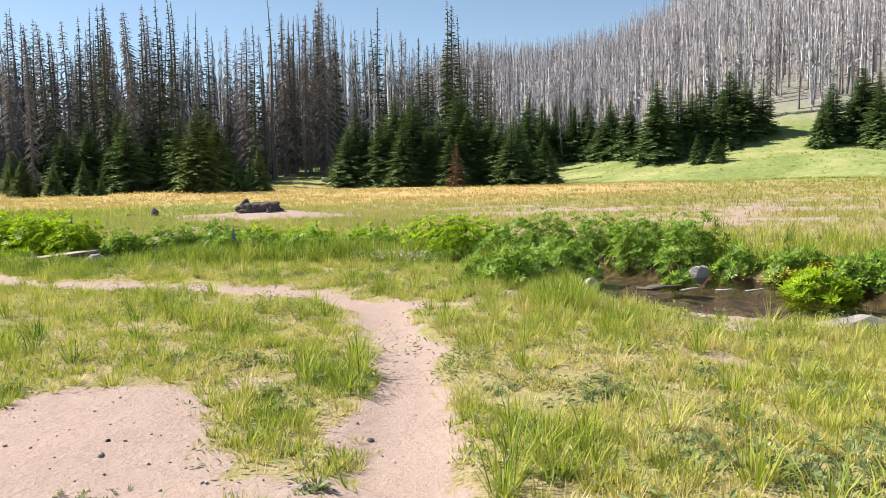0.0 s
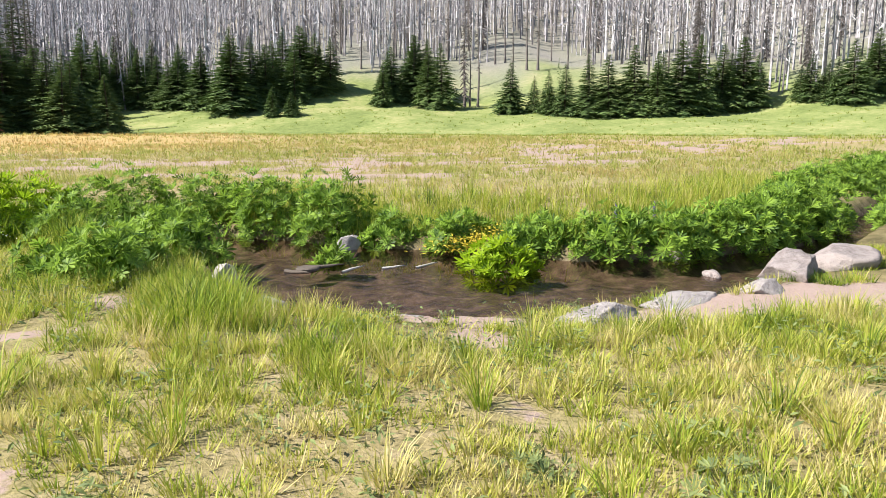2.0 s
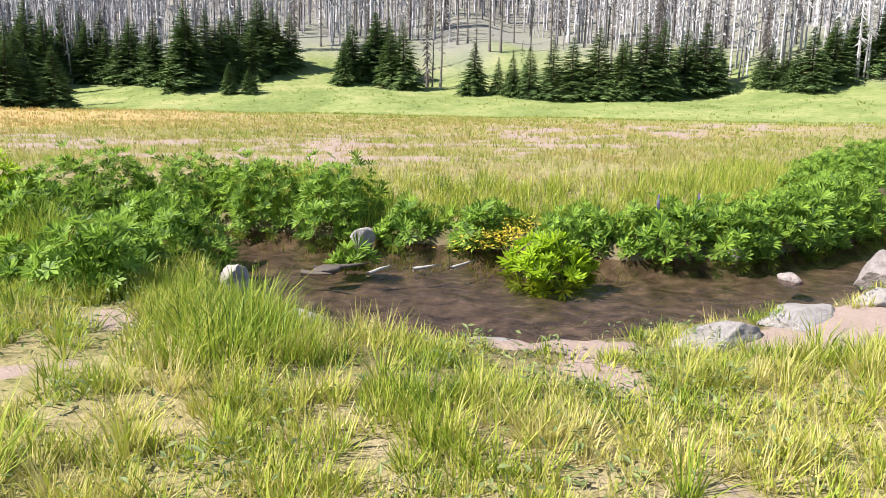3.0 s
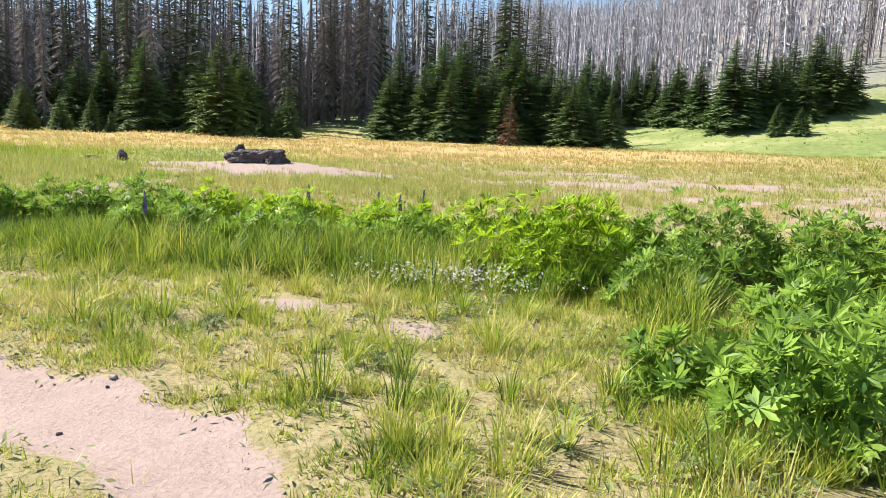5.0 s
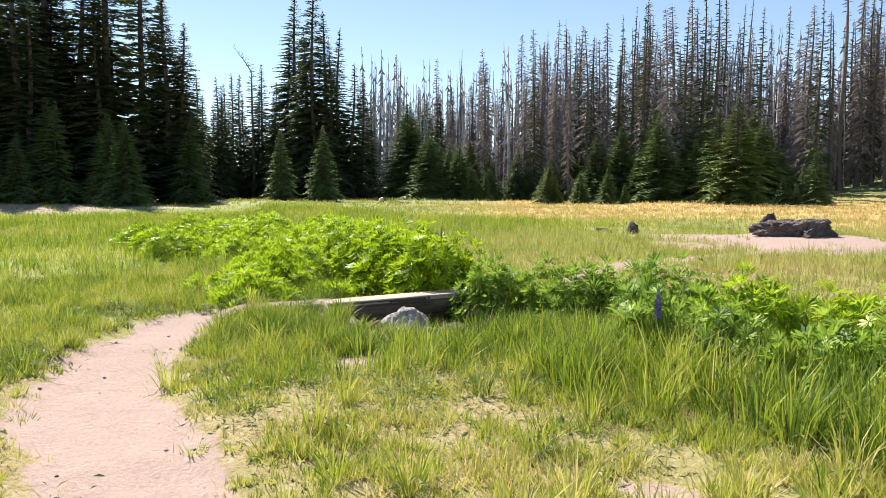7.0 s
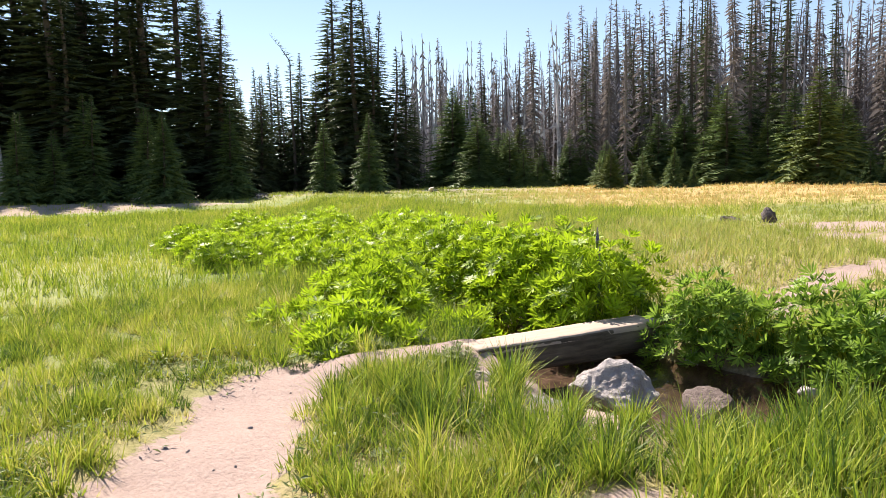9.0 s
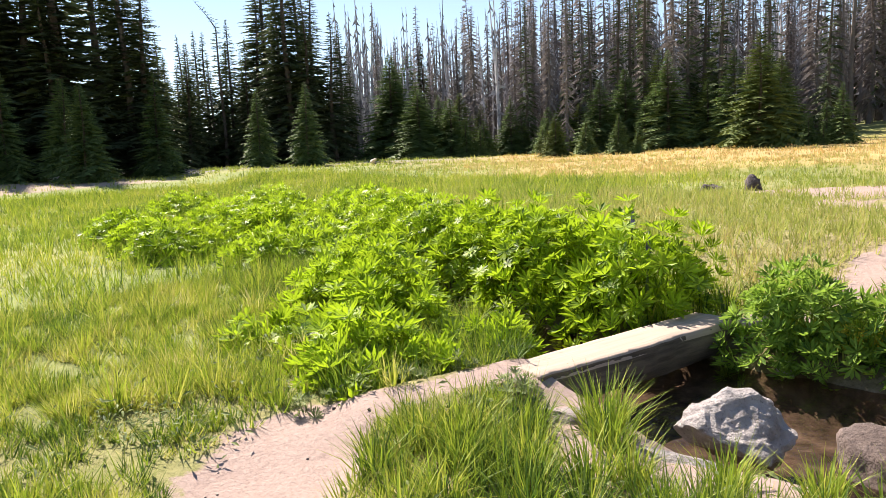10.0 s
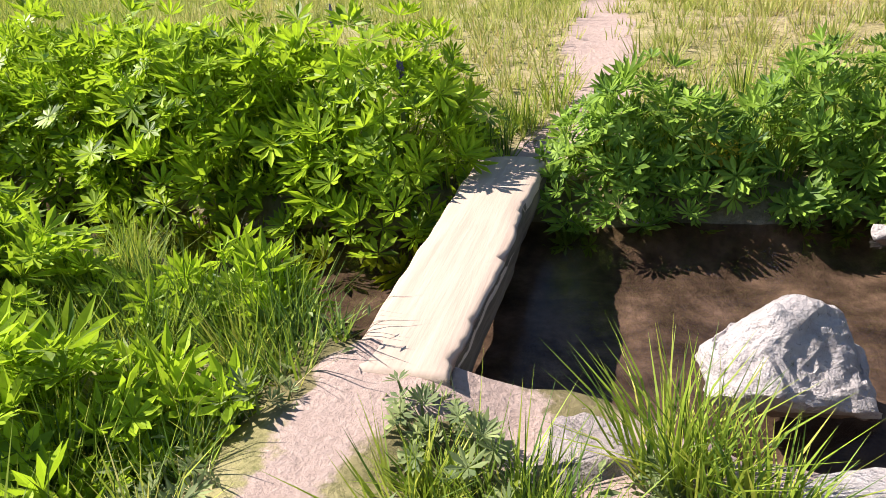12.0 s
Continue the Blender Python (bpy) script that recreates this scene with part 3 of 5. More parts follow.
def conifer(name, height, spread, seed, needles, bark, label, whorl=.3, boughs=6, low=.02, pairs=5, twig=.42, gap=.1, droop=.35, rise=.12, radius=.012, taper=1.0, lean=0.0, hook=0.0, thin=1.0, category="conifer"):
    """A conifer of that height with its crown built bough by bough."""
    r = random.Random(seed)
    thing = new(name)
    tagged(thing, label, category)
    piece("trunk", trunk_mesh("trunk", height, height * radius, bark, seed, 8, lean, hook), thing)
    v, f = [], []
    z = height * low
    while z < height * .985:
        u = z / height
        reach = spread * height * ((1 - u) ** taper * .95 + .05) * (min(1, .55 + u * 4))
        bx, by = bend(u, height, seed, lean, hook)
        for k in range(boughs):
            if r.random() < gap:
                continue
            g = math.tau * (k + r.random()) / boughs
            branch(v, f, r, (bx, by, z + r.uniform(-.5, .5) * whorl), g, reach * r.uniform(.65, 1.15), rise * (u * 2.2), droop * r.uniform(.6, 1.3) * (1.2 - u), max(2, round(pairs * min(1, .4 + reach / (spread * height)))), twig, .02 * thin * height / 8)
        z += whorl * r.uniform(.8, 1.2) * (1 - .45 * u)
    piece("crown", tri_mesh("crown", v, f, needles), thing)
    return thing


def plant(models, spots, seed, group, squat=1.0, friends=False):
    """Copies of model trees at (x, y, height)."""
    r = random.Random(seed)
    spots = list(spots)
    for x, y, h in spots[:] if friends else ():
        spots.append((x + r.uniform(-1.6, 1.6), y + r.uniform(.3, 2.5), h * r.uniform(.55, .95)))
    for x, y, h in spots:
        ob, full = r.choice(models)
        k = h / full
        w = k * squat * r.uniform(.9, 1.15)
        m = Matrix.Translation((x, y, float(ground_z(x, y)) - .05)) @ Matrix.Rotation(r.uniform(0, math.tau), 4, "Z") @ Matrix.Diagonal((w, w, k, 1))
        tagged(copy_thing(ob, m), group=group)


def drop(models):
    for ob, _ in models:
        for o in (*ob.children_recursive, ob):
            bpy.data.objects.remove(o)


def make_trees():
    young = [(conifer("young_spruce", 6, .31 + .025 * (i % 3), 100 + i, SPRUCE, BARK, "dense dark green young spruce at the meadow's edge", .15, 10, .02, 6, .36, .1), 6) for i in range(4)]
    pale = [(conifer("young_spruce", 6, .36, 120 + i, PALE_SPRUCE, BARK, "bushy yellowish green young spruce at the meadow's edge", .17, 10, .02, 6, .38, .12), 6) for i in range(2)]
    fir = [(conifer("fir_tree", 20, .15 + .015 * i, 140 + i, FIR, BARK, "tall dark green fir with drooping boughs", .48, 8, .04, 5, .40, .12, .45), 20) for i in range(4)]
    thin = [(conifer("fir_tree", 20, .10 + .012 * i, 160 + i, FIR, BARK, "tall thin half-dead fir with sparse boughs", .5, 6, .08, 5, .40, .3, .55, radius=.010), 20) for i in range(3)]
    grey = [(conifer("dead_tree", 18, .058 + .009 * i, 180 + i, DEAD_NEEDLE, SNAG_BARK, "fire-killed grey conifer with bare drooping twigs", .36, 6, .08, 2, .32, .3, .8, 0, .010, .5, .01 * (i - 2), category="snag"), 18) for i in range(5)]
    bare = [(conifer("dead_tree", 18, .05, 200 + i, SNAG_BARK, SNAG_BARK, "bare grey snag with short broken branches", .75, 4, .25, 2, .18, .4, .5, .1, .010, .5, .02 * (i - 1), category="snag"), 18) for i in range(4)]
    plant(young + pale[:1], [(-33.0, 60.3, 2.9), (-28.8, 65.8, 7.8), (-26.3, 67.4, 5.4), (-16.6, 66.4, 4.3), (-18.2, 64.3, 2.2), (-38.1, 62.1, 2.4), (-29.1, 58.1, 3.0), (-23.9, 66.3, 7.4), (-32.9, 55.8, 3.2), (-30.9, 66.1, 4.4)], 1, "young spruces along the treeline", 1.3, True)
    plant(pale, [(-20.5, 61.4, 7.9), (-21.0, 67.5, 6.6), (-47.3, 65.7, 5.1)], 2, "young spruces along the treeline", 1.35)
    plant(young, [(-7.8, 77.1, 6.3), (-6.3, 80.6, 8.4), (-3.5, 72.8, 6.7), (-1.3, 81.6, 6.8), (-8.3, 76.2, 5.1), (-2.5, 75.1, 8.3), (4.6, 82.5, 7.6), (7.6, 73.4, 6.0), (5.9, 79.4, 8.0), (9.5, 79.4, 5.5), (11.0, 73.0, 5.3), (-5.2, 82.0, 9.2), (0.2, 75.4, 7.7), (3.2, 76.8, 8.3), (-9.6, 75.5, 6.5), (-9.0, 78, 8.5), (-6.2, 74.8, 7.0), (-4.6, 76.5, 9.8), (-1.0, 73.8, 6.2), (1.4, 72.6, 5.4), (2.2, 78.5, 10.5), (6.6, 75.8, 7.4), (8.6, 76.5, 6.8), (-2.8, 79.5, 10.2)], 3, "young spruces in the middle clump", 1.5, True)
    plant(young, [(15.0, 133.6, 12.0), (20.5, 140.1, 10.0), (23.1, 138.8, 9.4), (26.1, 137.8, 9.6), (17.4, 136.4, 9.5), (28.7, 129.2, 9.9), (31.3, 127.6, 7.2), (31.9, 109.2, 12.3), (35.9, 112.9, 11.0), (40.7, 116.8, 10.2), (35.5, 101.7, 4.2), (37.7, 100.3, 3.5), (45.0, 116.4, 11.7), (46.9, 114.5, 10.2), (49.5, 114.4, 8.6), (43.8, 120.9, 11.1), (11.5, 126, 9.0), (13.8, 125, 10.0), (16.5, 127, 9.5), (19.2, 128, 8.8), (22.0, 127, 9.2), (24.6, 125, 8.4), (27.0, 121, 8.8), (29.5, 117, 9.6), (33.6, 114, 9.2), (38.2, 113, 9.8), (42.5, 112, 9.5)], 4, "young spruces on the green slope", 1.35, True)
    plant(young, [(56.1, 105.8, 9.1), (60.1, 105.8, 10.6), (61.3, 99.2, 10.1), (62.5, 105.6, 9.8), (53.7, 103.8, 7.1), (65.9, 87.4, 7.4), (69.2, 83.0, 6.1), (69.5, 79.7, 7.2), (71.2, 77.0, 8.5), (73.1, 75.2, 8.5), (76.0, 73.3, 9.5), (76.8, 70.0, 8.4), (80.8, 69.6, 10.0), (83.1, 68.6, 10.6), (87.8, 68.6, 9.2), (91.4, 68.1, 9.9), (95.6, 68.8, 7.1)], 5, "young spruces on the green slope", 1.35, True)
    plant(young, [(96.9, 61.6, 6.5), (98.1, 59.8, 5.6), (97.2, 56.0, 8.5), (103.4, 56.4, 8.9), (108.1, 55.9, 8.9), (109.5, 52.8, 9.9), (111.0, 51.2, 8.1)], 6, "young spruces on the green slope", 1.35, True)
    plant(young + pale[:1], [(-32.2, 71.6, 8.9), (-29.3, 76.2, 8.2), (-23.0, 71.0, 8.1), (-47.5, 59.9, 5.8), (-47.8, 57.5, 6.1), (-54.0, 60.5, 10.2), (-35.0, 65.6, 2.7), (-41.6, 67.6, 3.5), (-39.8, 69.1, 4.7), (-43.8, 59.0, 3.5), (-45.5, 68.0, 5.8), (-33.6, 68.4, 4.4)], 7, "young spruces along the treeline", 1.2, True)
    plant(young, [(-54.1, 24.3, 4.8), (-54.4, 30.4, 6.8), (-48.8, 29.3, 6.1), (-56.1, 26.9, 7.6), (-54.0, 22.2, 5.8), (-55.0, 27.1, 7.3), (-60.5, 26.3, 5.4), (-52.7, 29.9, 6.5), (-56.1, 32.5, 6.7), (-50.5, 42.8, 6.0), (-45.0, 42.9, 5.9), (-55.9, 37.7, 7.7), (-56.3, 23.1, 6.1), (-56.4, 26.2, 4.1)], 8, "young spruces before the dark firs", 1.05)
    plant(fir, [(-68.1, 23.8, 26.1), (-70.2, 26.6, 27.5), (-63.2, 27.1, 23.1), (-69.3, 31.4, 28.4), (-64.8, 32.6, 22.8), (-62.7, 34.0, 25.9), (-67.2, 38.8, 25.9), (-59.7, 37.5, 18.5), (-68.6, 27.4, 19.0), (-67.3, 32.1, 17.9), (-61.7, 32.7, 14.6), (-70.3, 30.4, 22.3), (-64, 20, 24), (-66, 15, 25), (-70, 18, 22)], 9, "tall dark firs", 1.5, True)
    plant(fir, [(-72.0, 47.5, 11.3), (-73.6, 51.0, 13.1), (-67.4, 46.1, 9.6), (-69.1, 52.9, 14.8), (-64.5, 51.7, 12.3), (-65.8, 46.2, 11.4), (-67.7, 56.4, 23.4), (-59.6, 52.8, 22.4), (-63.5, 57.2, 20.5), (-62.7, 58.5, 18.8), (-57.1, 55.9, 14.0), (-62.5, 63.0, 10.5), (-61.6, 53.2, 17.4), (-55.6, 62.4, 10.7), (-67.6, 55.3, 17.7), (-58.2, 53.8, 16.0), (-72.5, 49.5, 13.5), (-74.5, 53.5, 14.5), (-71, 51.8, 11.5), (-77, 54, 15), (-78, 50, 14.5), (-70.5, 49, 10.5), (-76, 57, 14), (-73.5, 46.5, 12.5), (-66, 60, 15), (-60.5, 60, 14)], 10, "tall dark firs", 1.3)
    plant(thin, [(0.9, 85.8, 22.1), (3.3, 89.4, 18.4), (-0.6, 80.5, 14.8), (5.8, 90.0, 15.1), (-30.7, 78.2, 21.7), (-31.3, 75.9, 18.9), (-38.6, 81.2, 21.4), (-24.5, 76.6, 17.7), (-12.5, 86.3, 18.7), (-17.8, 85.4, 18.2), (-35.9, 71.5, 18.0), (-7.8, 90.3, 21.1), (2.4, 83.2, 19.5), (-2.2, 82.8, 17.0), (-27.8, 74.5, 20.5), (-34.0, 72.8, 19.5), (-42.0, 74.0, 18.5), (-20.5, 79.5, 18.0), (-45.2, 70.3, 16.0), (-37.4, 76.8, 20.0), (-39.2, 72.1, 16.7), (-32.7, 87.8, 23.2), (-33.0, 93.6, 22.8)], 11, "half-dead firs")
    plant(fir, [(1.6, 84.5, 21.0), (-1.5, 87, 17), (4.6, 86.5, 15)], 12, "half-dead firs", .9)
    plant(grey + bare, [(-54.8, 67.8, 13.9), (-55.2, 72.0, 15.1), (-48.8, 66.6, 14.6), (-52.5, 75.0, 14.1), (-48.0, 72.4, 15.2), (-45.5, 72.1, 17.2), (-47.6, 79.6, 20.3), (-40.7, 73.2, 17.9), (-42.9, 79.0, 18.1), (-40.8, 80.5, 18.1), (-36.4, 75.7, 18.3), (-39.6, 84.3, 20.7), (-34.1, 79.1, 20.4), (-33.1, 81.1, 18.0), (-33.5, 86.5, 20.1), (-25.8, 80.0, 14.9)], 13, "fire-killed trees")
    plant(grey, [(-26.4, 88.4, 20.2), (-23.8, 86.1, 17.5), (-20.7, 83.2, 17.1), (-20.2, 92.0, 19.1), (-15.6, 84.1, 18.6), (-14.6, 88.9, 20.0), (-34.4, 74.0, 19.6), (-29.3, 68.0, 17.0), (-42.9, 71.0, 18.7), (-38.5, 66.9, 16.1), (-14.1, 84.0, 19.4), (-14.5, 86.6, 20.4), (-12.8, 85.8, 17.3), (-16.4, 87, 18), (-17.2, 84.5, 16), (-13.4, 88, 19), (-37.5, 71.8, 17.7)], 14, "fire-killed trees")
    more, r = [], random.Random(15)
    while len(more) < 235:
        az, d = radians(r.uniform(-47, 4)), r.uniform(76, 116)
        if az > radians(-10) and d < 92 or radians(-46) < az < radians(-17) and d < 78:
            continue
        more.append((d * math.sin(az), 8 + d * math.cos(az), r.uniform(13, 22) * (1 if az > radians(-38) else .8)))
    plant(grey + grey + bare, more, 16, "fire-killed trees")
    more = []
    while len(more) < 70:
        az = radians(r.uniform(5, 62))
        d = r.uniform(112, 150) + (12 if az < radians(24) else 0)
        more.append((d * math.sin(az), 8 + d * math.cos(az), r.uniform(11, 20)))
    plant(grey + bare + bare, more, 17, "fire-killed trees on the slope")
    more = []
    while len(more) < 40:
        az, d = radians(r.uniform(-36, -1)), r.uniform(86, 106)
        more.append((d * math.sin(az), 8 + d * math.cos(az), r.uniform(13, 22)))
    plant(thin, more, 21, "half-dead firs", 1.2)
    more = []
    while len(more) < 46:
        az, d = radians(r.uniform(-84, -38)), r.uniform(84, 120)
        more.append((d * math.sin(az), 8 + d * math.cos(az), r.uniform(7, 14)))
    plant(fir + young, more, 18, "firs behind the treeline", 1.2)
    more = []
    while len(more) < 44:
        az, d = radians(r.uniform(-46, -17)), r.uniform(68, 80)
        more.append((d * math.sin(az), 8 + d * math.cos(az), r.uniform(2.2, 7.5)))
    plant(young + pale, more, 19, "young spruces along the treeline", 1.5)
    rust = conifer("dead_spruce", 4.8, .3, 230, RUST_NEEDLE, SNAG_BARK, "rust-brown dead young spruce standing in the meadow", .2, 6, .02, 4, .4, .2, category="conifer")
    rust.matrix_world = Matrix.Translation((2.0, 67.8, float(ground_z(2.0, 67.8))))
    lean = conifer("fir_tree", 16.4, .13, 233, FIR, BARK, "thin fir with a top that hooks over", .5, 6, .05, 5, .4, .2, .4, hook=-.28)
    lean.matrix_world = pose(-68.1, 51.2, float(ground_z(-68.1, 51.2)), 0, 0, 40)
    drop(young + pale + fir + thin + grey + bare)


def far_woods():
    """The burnt forest on the hill: thousands of bare trunks with stubs of branches, and green trees among them."""
    n = 12500
    az, d = np.radians(rng.uniform(-16, 72, n)), 84 + rng.uniform(0.04, 1, n) ** .75 * 330
    x, y = d * np.sin(az), 8 + d * np.cos(az)
    edge = 16 * np.exp(-((np.degrees(az) - 8) / 12) ** 2) + 108 + 26 * ss(8, 30, np.degrees(az)) + 5 * np.exp(-((np.degrees(az) - 12) / 8) ** 2) - 28 * ss(40, 62, np.degrees(az))
    ok = (d > edge + 8 * waves(x, y, 11)) & (waves(x, y, 26, 5) > -.75)
    x, y, d = x[ok], y[ok], d[ok]
    az2, d2 = np.radians(rng.uniform(-50, 3, 1100)), rng.uniform(80, 135, 1100)
    x, y = np.concatenate([x, d2 * np.sin(az2)]), np.concatenate([y, 8 + d2 * np.cos(az2)])
    z, n = ground_z(x, y), len(x)
    h, rad, sp = rng.uniform(9, 19, n), rng.uniform(.10, .22, n), rng.uniform(0, 6.3, n)
    tv, tf = [], []
    for i, (u, q) in enumerate(((0, 1), (.5, .7), (1, .15))):
        for k in range(4):
            tv.append((q * math.cos(k * math.pi / 2), q * math.sin(k * math.pi / 2), u))
    for i in range(2):
        for k in range(4):
            a, b = i * 4 + k, i * 4 + (k + 1) % 4
            tf += [(a, b, b + 4), (a, b + 4, a + 4)]
    r = random.Random(3)
    for k in range(20):
        u, g, l = r.uniform(.2, .97), r.uniform(0, math.tau), r.uniform(3, 9)
        i = len(tv)
        c, s = math.cos(g), math.sin(g)
        tv += [(0, 0, u), (.07 * s, -.07 * c, u + .026), (c * l * (1.15 - u), s * l * (1.15 - u), u - r.uniform(0, .05))]
        tf.append((i, i + 1, i + 2))
    m = np.zeros((n, 3, 4))
    m[:, 0, 0], m[:, 0, 1], m[:, 1, 0], m[:, 1, 1] = np.cos(sp) * rad, -np.sin(sp) * rad, np.sin(sp) * rad, np.cos(sp) * rad
    m[:, 2, 2] = h
    m[:, 0, 2], m[:, 1, 2] = rng.normal(0, .03, n) * h, rng.normal(0, .03, n) * h
    m[:, :, 3] = np.stack([x, y, z - .2], 1)
    v, f = scatter(np.array(tv), np.array(tf), m)
    tagged(new("burnt_forest", tri_mesh("burnt_forest", v, f, HILL_SNAG)), "bleached fire-killed trunks covering the hillside", "forest", kind="stuff")
    v, f, r = [], [], random.Random(8)
    for k in range(60):
        u = k / 60
        branch(v, f, r, (0, 0, .04 + .94 * u), r.uniform(0, math.tau), .22 * (1.02 - u) * r.uniform(.8, 1.2), .1, .3, 2, .5, .01)
    tv, tf = np.array(v), np.array(f)
    n = 520
    az, d = np.radians(rng.uniform(-14, 70, n)), rng.uniform(112, 430, n)
    x, y = d * np.sin(az), 8 + d * np.cos(az)
    ok = (waves(x, y, 30, 1) > .25) | (d > 340)
    x, y = x[ok], y[ok]
    n = len(x)
    m, k, sp = np.zeros((n, 3, 4)), rng.uniform(3, 11, n), rng.uniform(0, 6.3, n)
    m[:, 0, 0], m[:, 0, 1], m[:, 1, 0], m[:, 1, 1], m[:, 2, 2] = np.cos(sp) * k, -np.sin(sp) * k, np.sin(sp) * k, np.cos(sp) * k, k
    m[:, :, 3] = np.stack([x, y, ground_z(x, y) - .2], 1)
    v, f = scatter(tv, tf, m)
    tagged(new("far_spruces", tri_mesh("far_spruces", v, f, SPRUCE)), "scattered green spruces on the far hillside", "forest", kind="stuff")


def bleached_wood():
    for name, x, y, length, radius, rx, rz, label in (
            ("snag_stump", -58.4, 22.3, 4.6, .28, 0, 0, "broken bleached white trunk before dark firs"),
            ("fallen_log", -53.0, 20.2, 5.5, .22, 88, 60, "bleached fallen log at the forest edge"),
            ("fallen_log", -56.0, 29.8, 6.0, .16, 88, 75, "bleached fallen log at the forest edge"),
            ("fallen_log", -42.3, 46.5, 4.0, .14, 87, 50, "bleached fallen log at the forest edge"),
            ("fallen_log", -13.0, 79, 7.0, .2, 84, 100, "bleached fallen log on the wooded knoll"),
            ("fallen_log", -10.0, 84, 6.0, .2, 70, 130, "bleached fallen log on the wooded knoll")):
        ob = new(name, trunk_mesh(name, length, radius, BLEACHED, int(length * 10)))
        ob.matrix_world = pose(x, y, float(ground_z(x, y)) + (radius * .7 if rx else 0), rx, 0, rz)
        tagged(ob, label, "log" if rx else "snag")


make_trees()
driftwood()
far_woods()
bleached_wood()


# ---- lupines and bank plants ----
def palm_leaf(leaflets=9, cup=.35, seed=0):
    """A palmate leaf, radius 1: pointed leaflets folded along their middle."""
    r = random.Random(seed)
    v, f = [], []
    for k in range(leaflets):
        g = math.tau * (k + r.uniform(-.2, .2)) / leaflets
        l = r.uniform(.82, 1.08)
        c, s, w, q = math.cos(g), math.sin(g), r.uniform(.115, .15), .64 * l
        i = len(v)
        v += [(.03 * c, .03 * s, 0), (q * c - w * s, q * s + w * c, cup * .56), (q * c, q * s, cup * .4), (q * c + w * s, q * s - w * c, cup * .56), (l * c, l * s, cup * r.uniform(.7, 1.05))]
        f += [(i, i + 2, i + 1), (i, i + 3, i + 2), (i + 1, i + 2, i + 4), (i + 2, i + 3, i + 4)]
    return np.array(v), np.array(f)


LEAVES = [palm_leaf(10, .45, 1), palm_leaf(11, .9, 2), palm_leaf(9, .65, 3), palm_leaf(10, .1, 4)]
PLAIN = [np.array([t for i in range(0, len(v), 5) for t in ((i, i + 4, i + 1), (i, i + 3, i + 4))]) for v, _ in LEAVES]
LEAF_MESHES = {m: [tri_mesh("leaf", v, f, m) for v, f in LEAVES] for m in (LUPINE, DARK_LUPINE)}


def spike_mesh(seed, tall=.34):
    r = random.Random(seed)
    v, f = [], []
    for k in range(70):
        u = k / 70
        g, rad = k * 2.4, .032 * (1 - .75 * u)
        p = Vector((rad * math.cos(g), rad * math.sin(g), u * tall))
        s = .017 * (1.1 - .6 * u)
        i = len(v)
        for q in ((0, 0, s), (s, 0, 0), (-s * .5, s * .87, 0), (-s * .5, -s * .87, 0), (0, 0, -s)):
            v.append(tuple(p + Vector(q)))
        f += [(i, i + 1, i + 2), (i, i + 2, i + 3), (i, i + 3, i + 1), (i + 4, i + 2, i + 1), (i + 4, i + 3, i + 2), (i + 4, i + 1, i + 3)]
    return tri_mesh("flower_spike", v, f, PURPLE)


SPIKE = spike_mesh(4)


def hug(x, y, gap):
    """Slides a place to the given distance from the water's edge."""
    for _ in range(12):
        c, e = float(ribbon(CREEK, np.array(x), np.array(y))), .02
        gx = (float(ribbon(CREEK, np.array(x + e), np.array(y))) - c) / e
        gy = (float(ribbon(CREEK, np.array(x), np.array(y + e))) - c) / e
        x, y = x + gx * (gap - c) * .6, y + gy * (gap - c) * .6
    return x, y


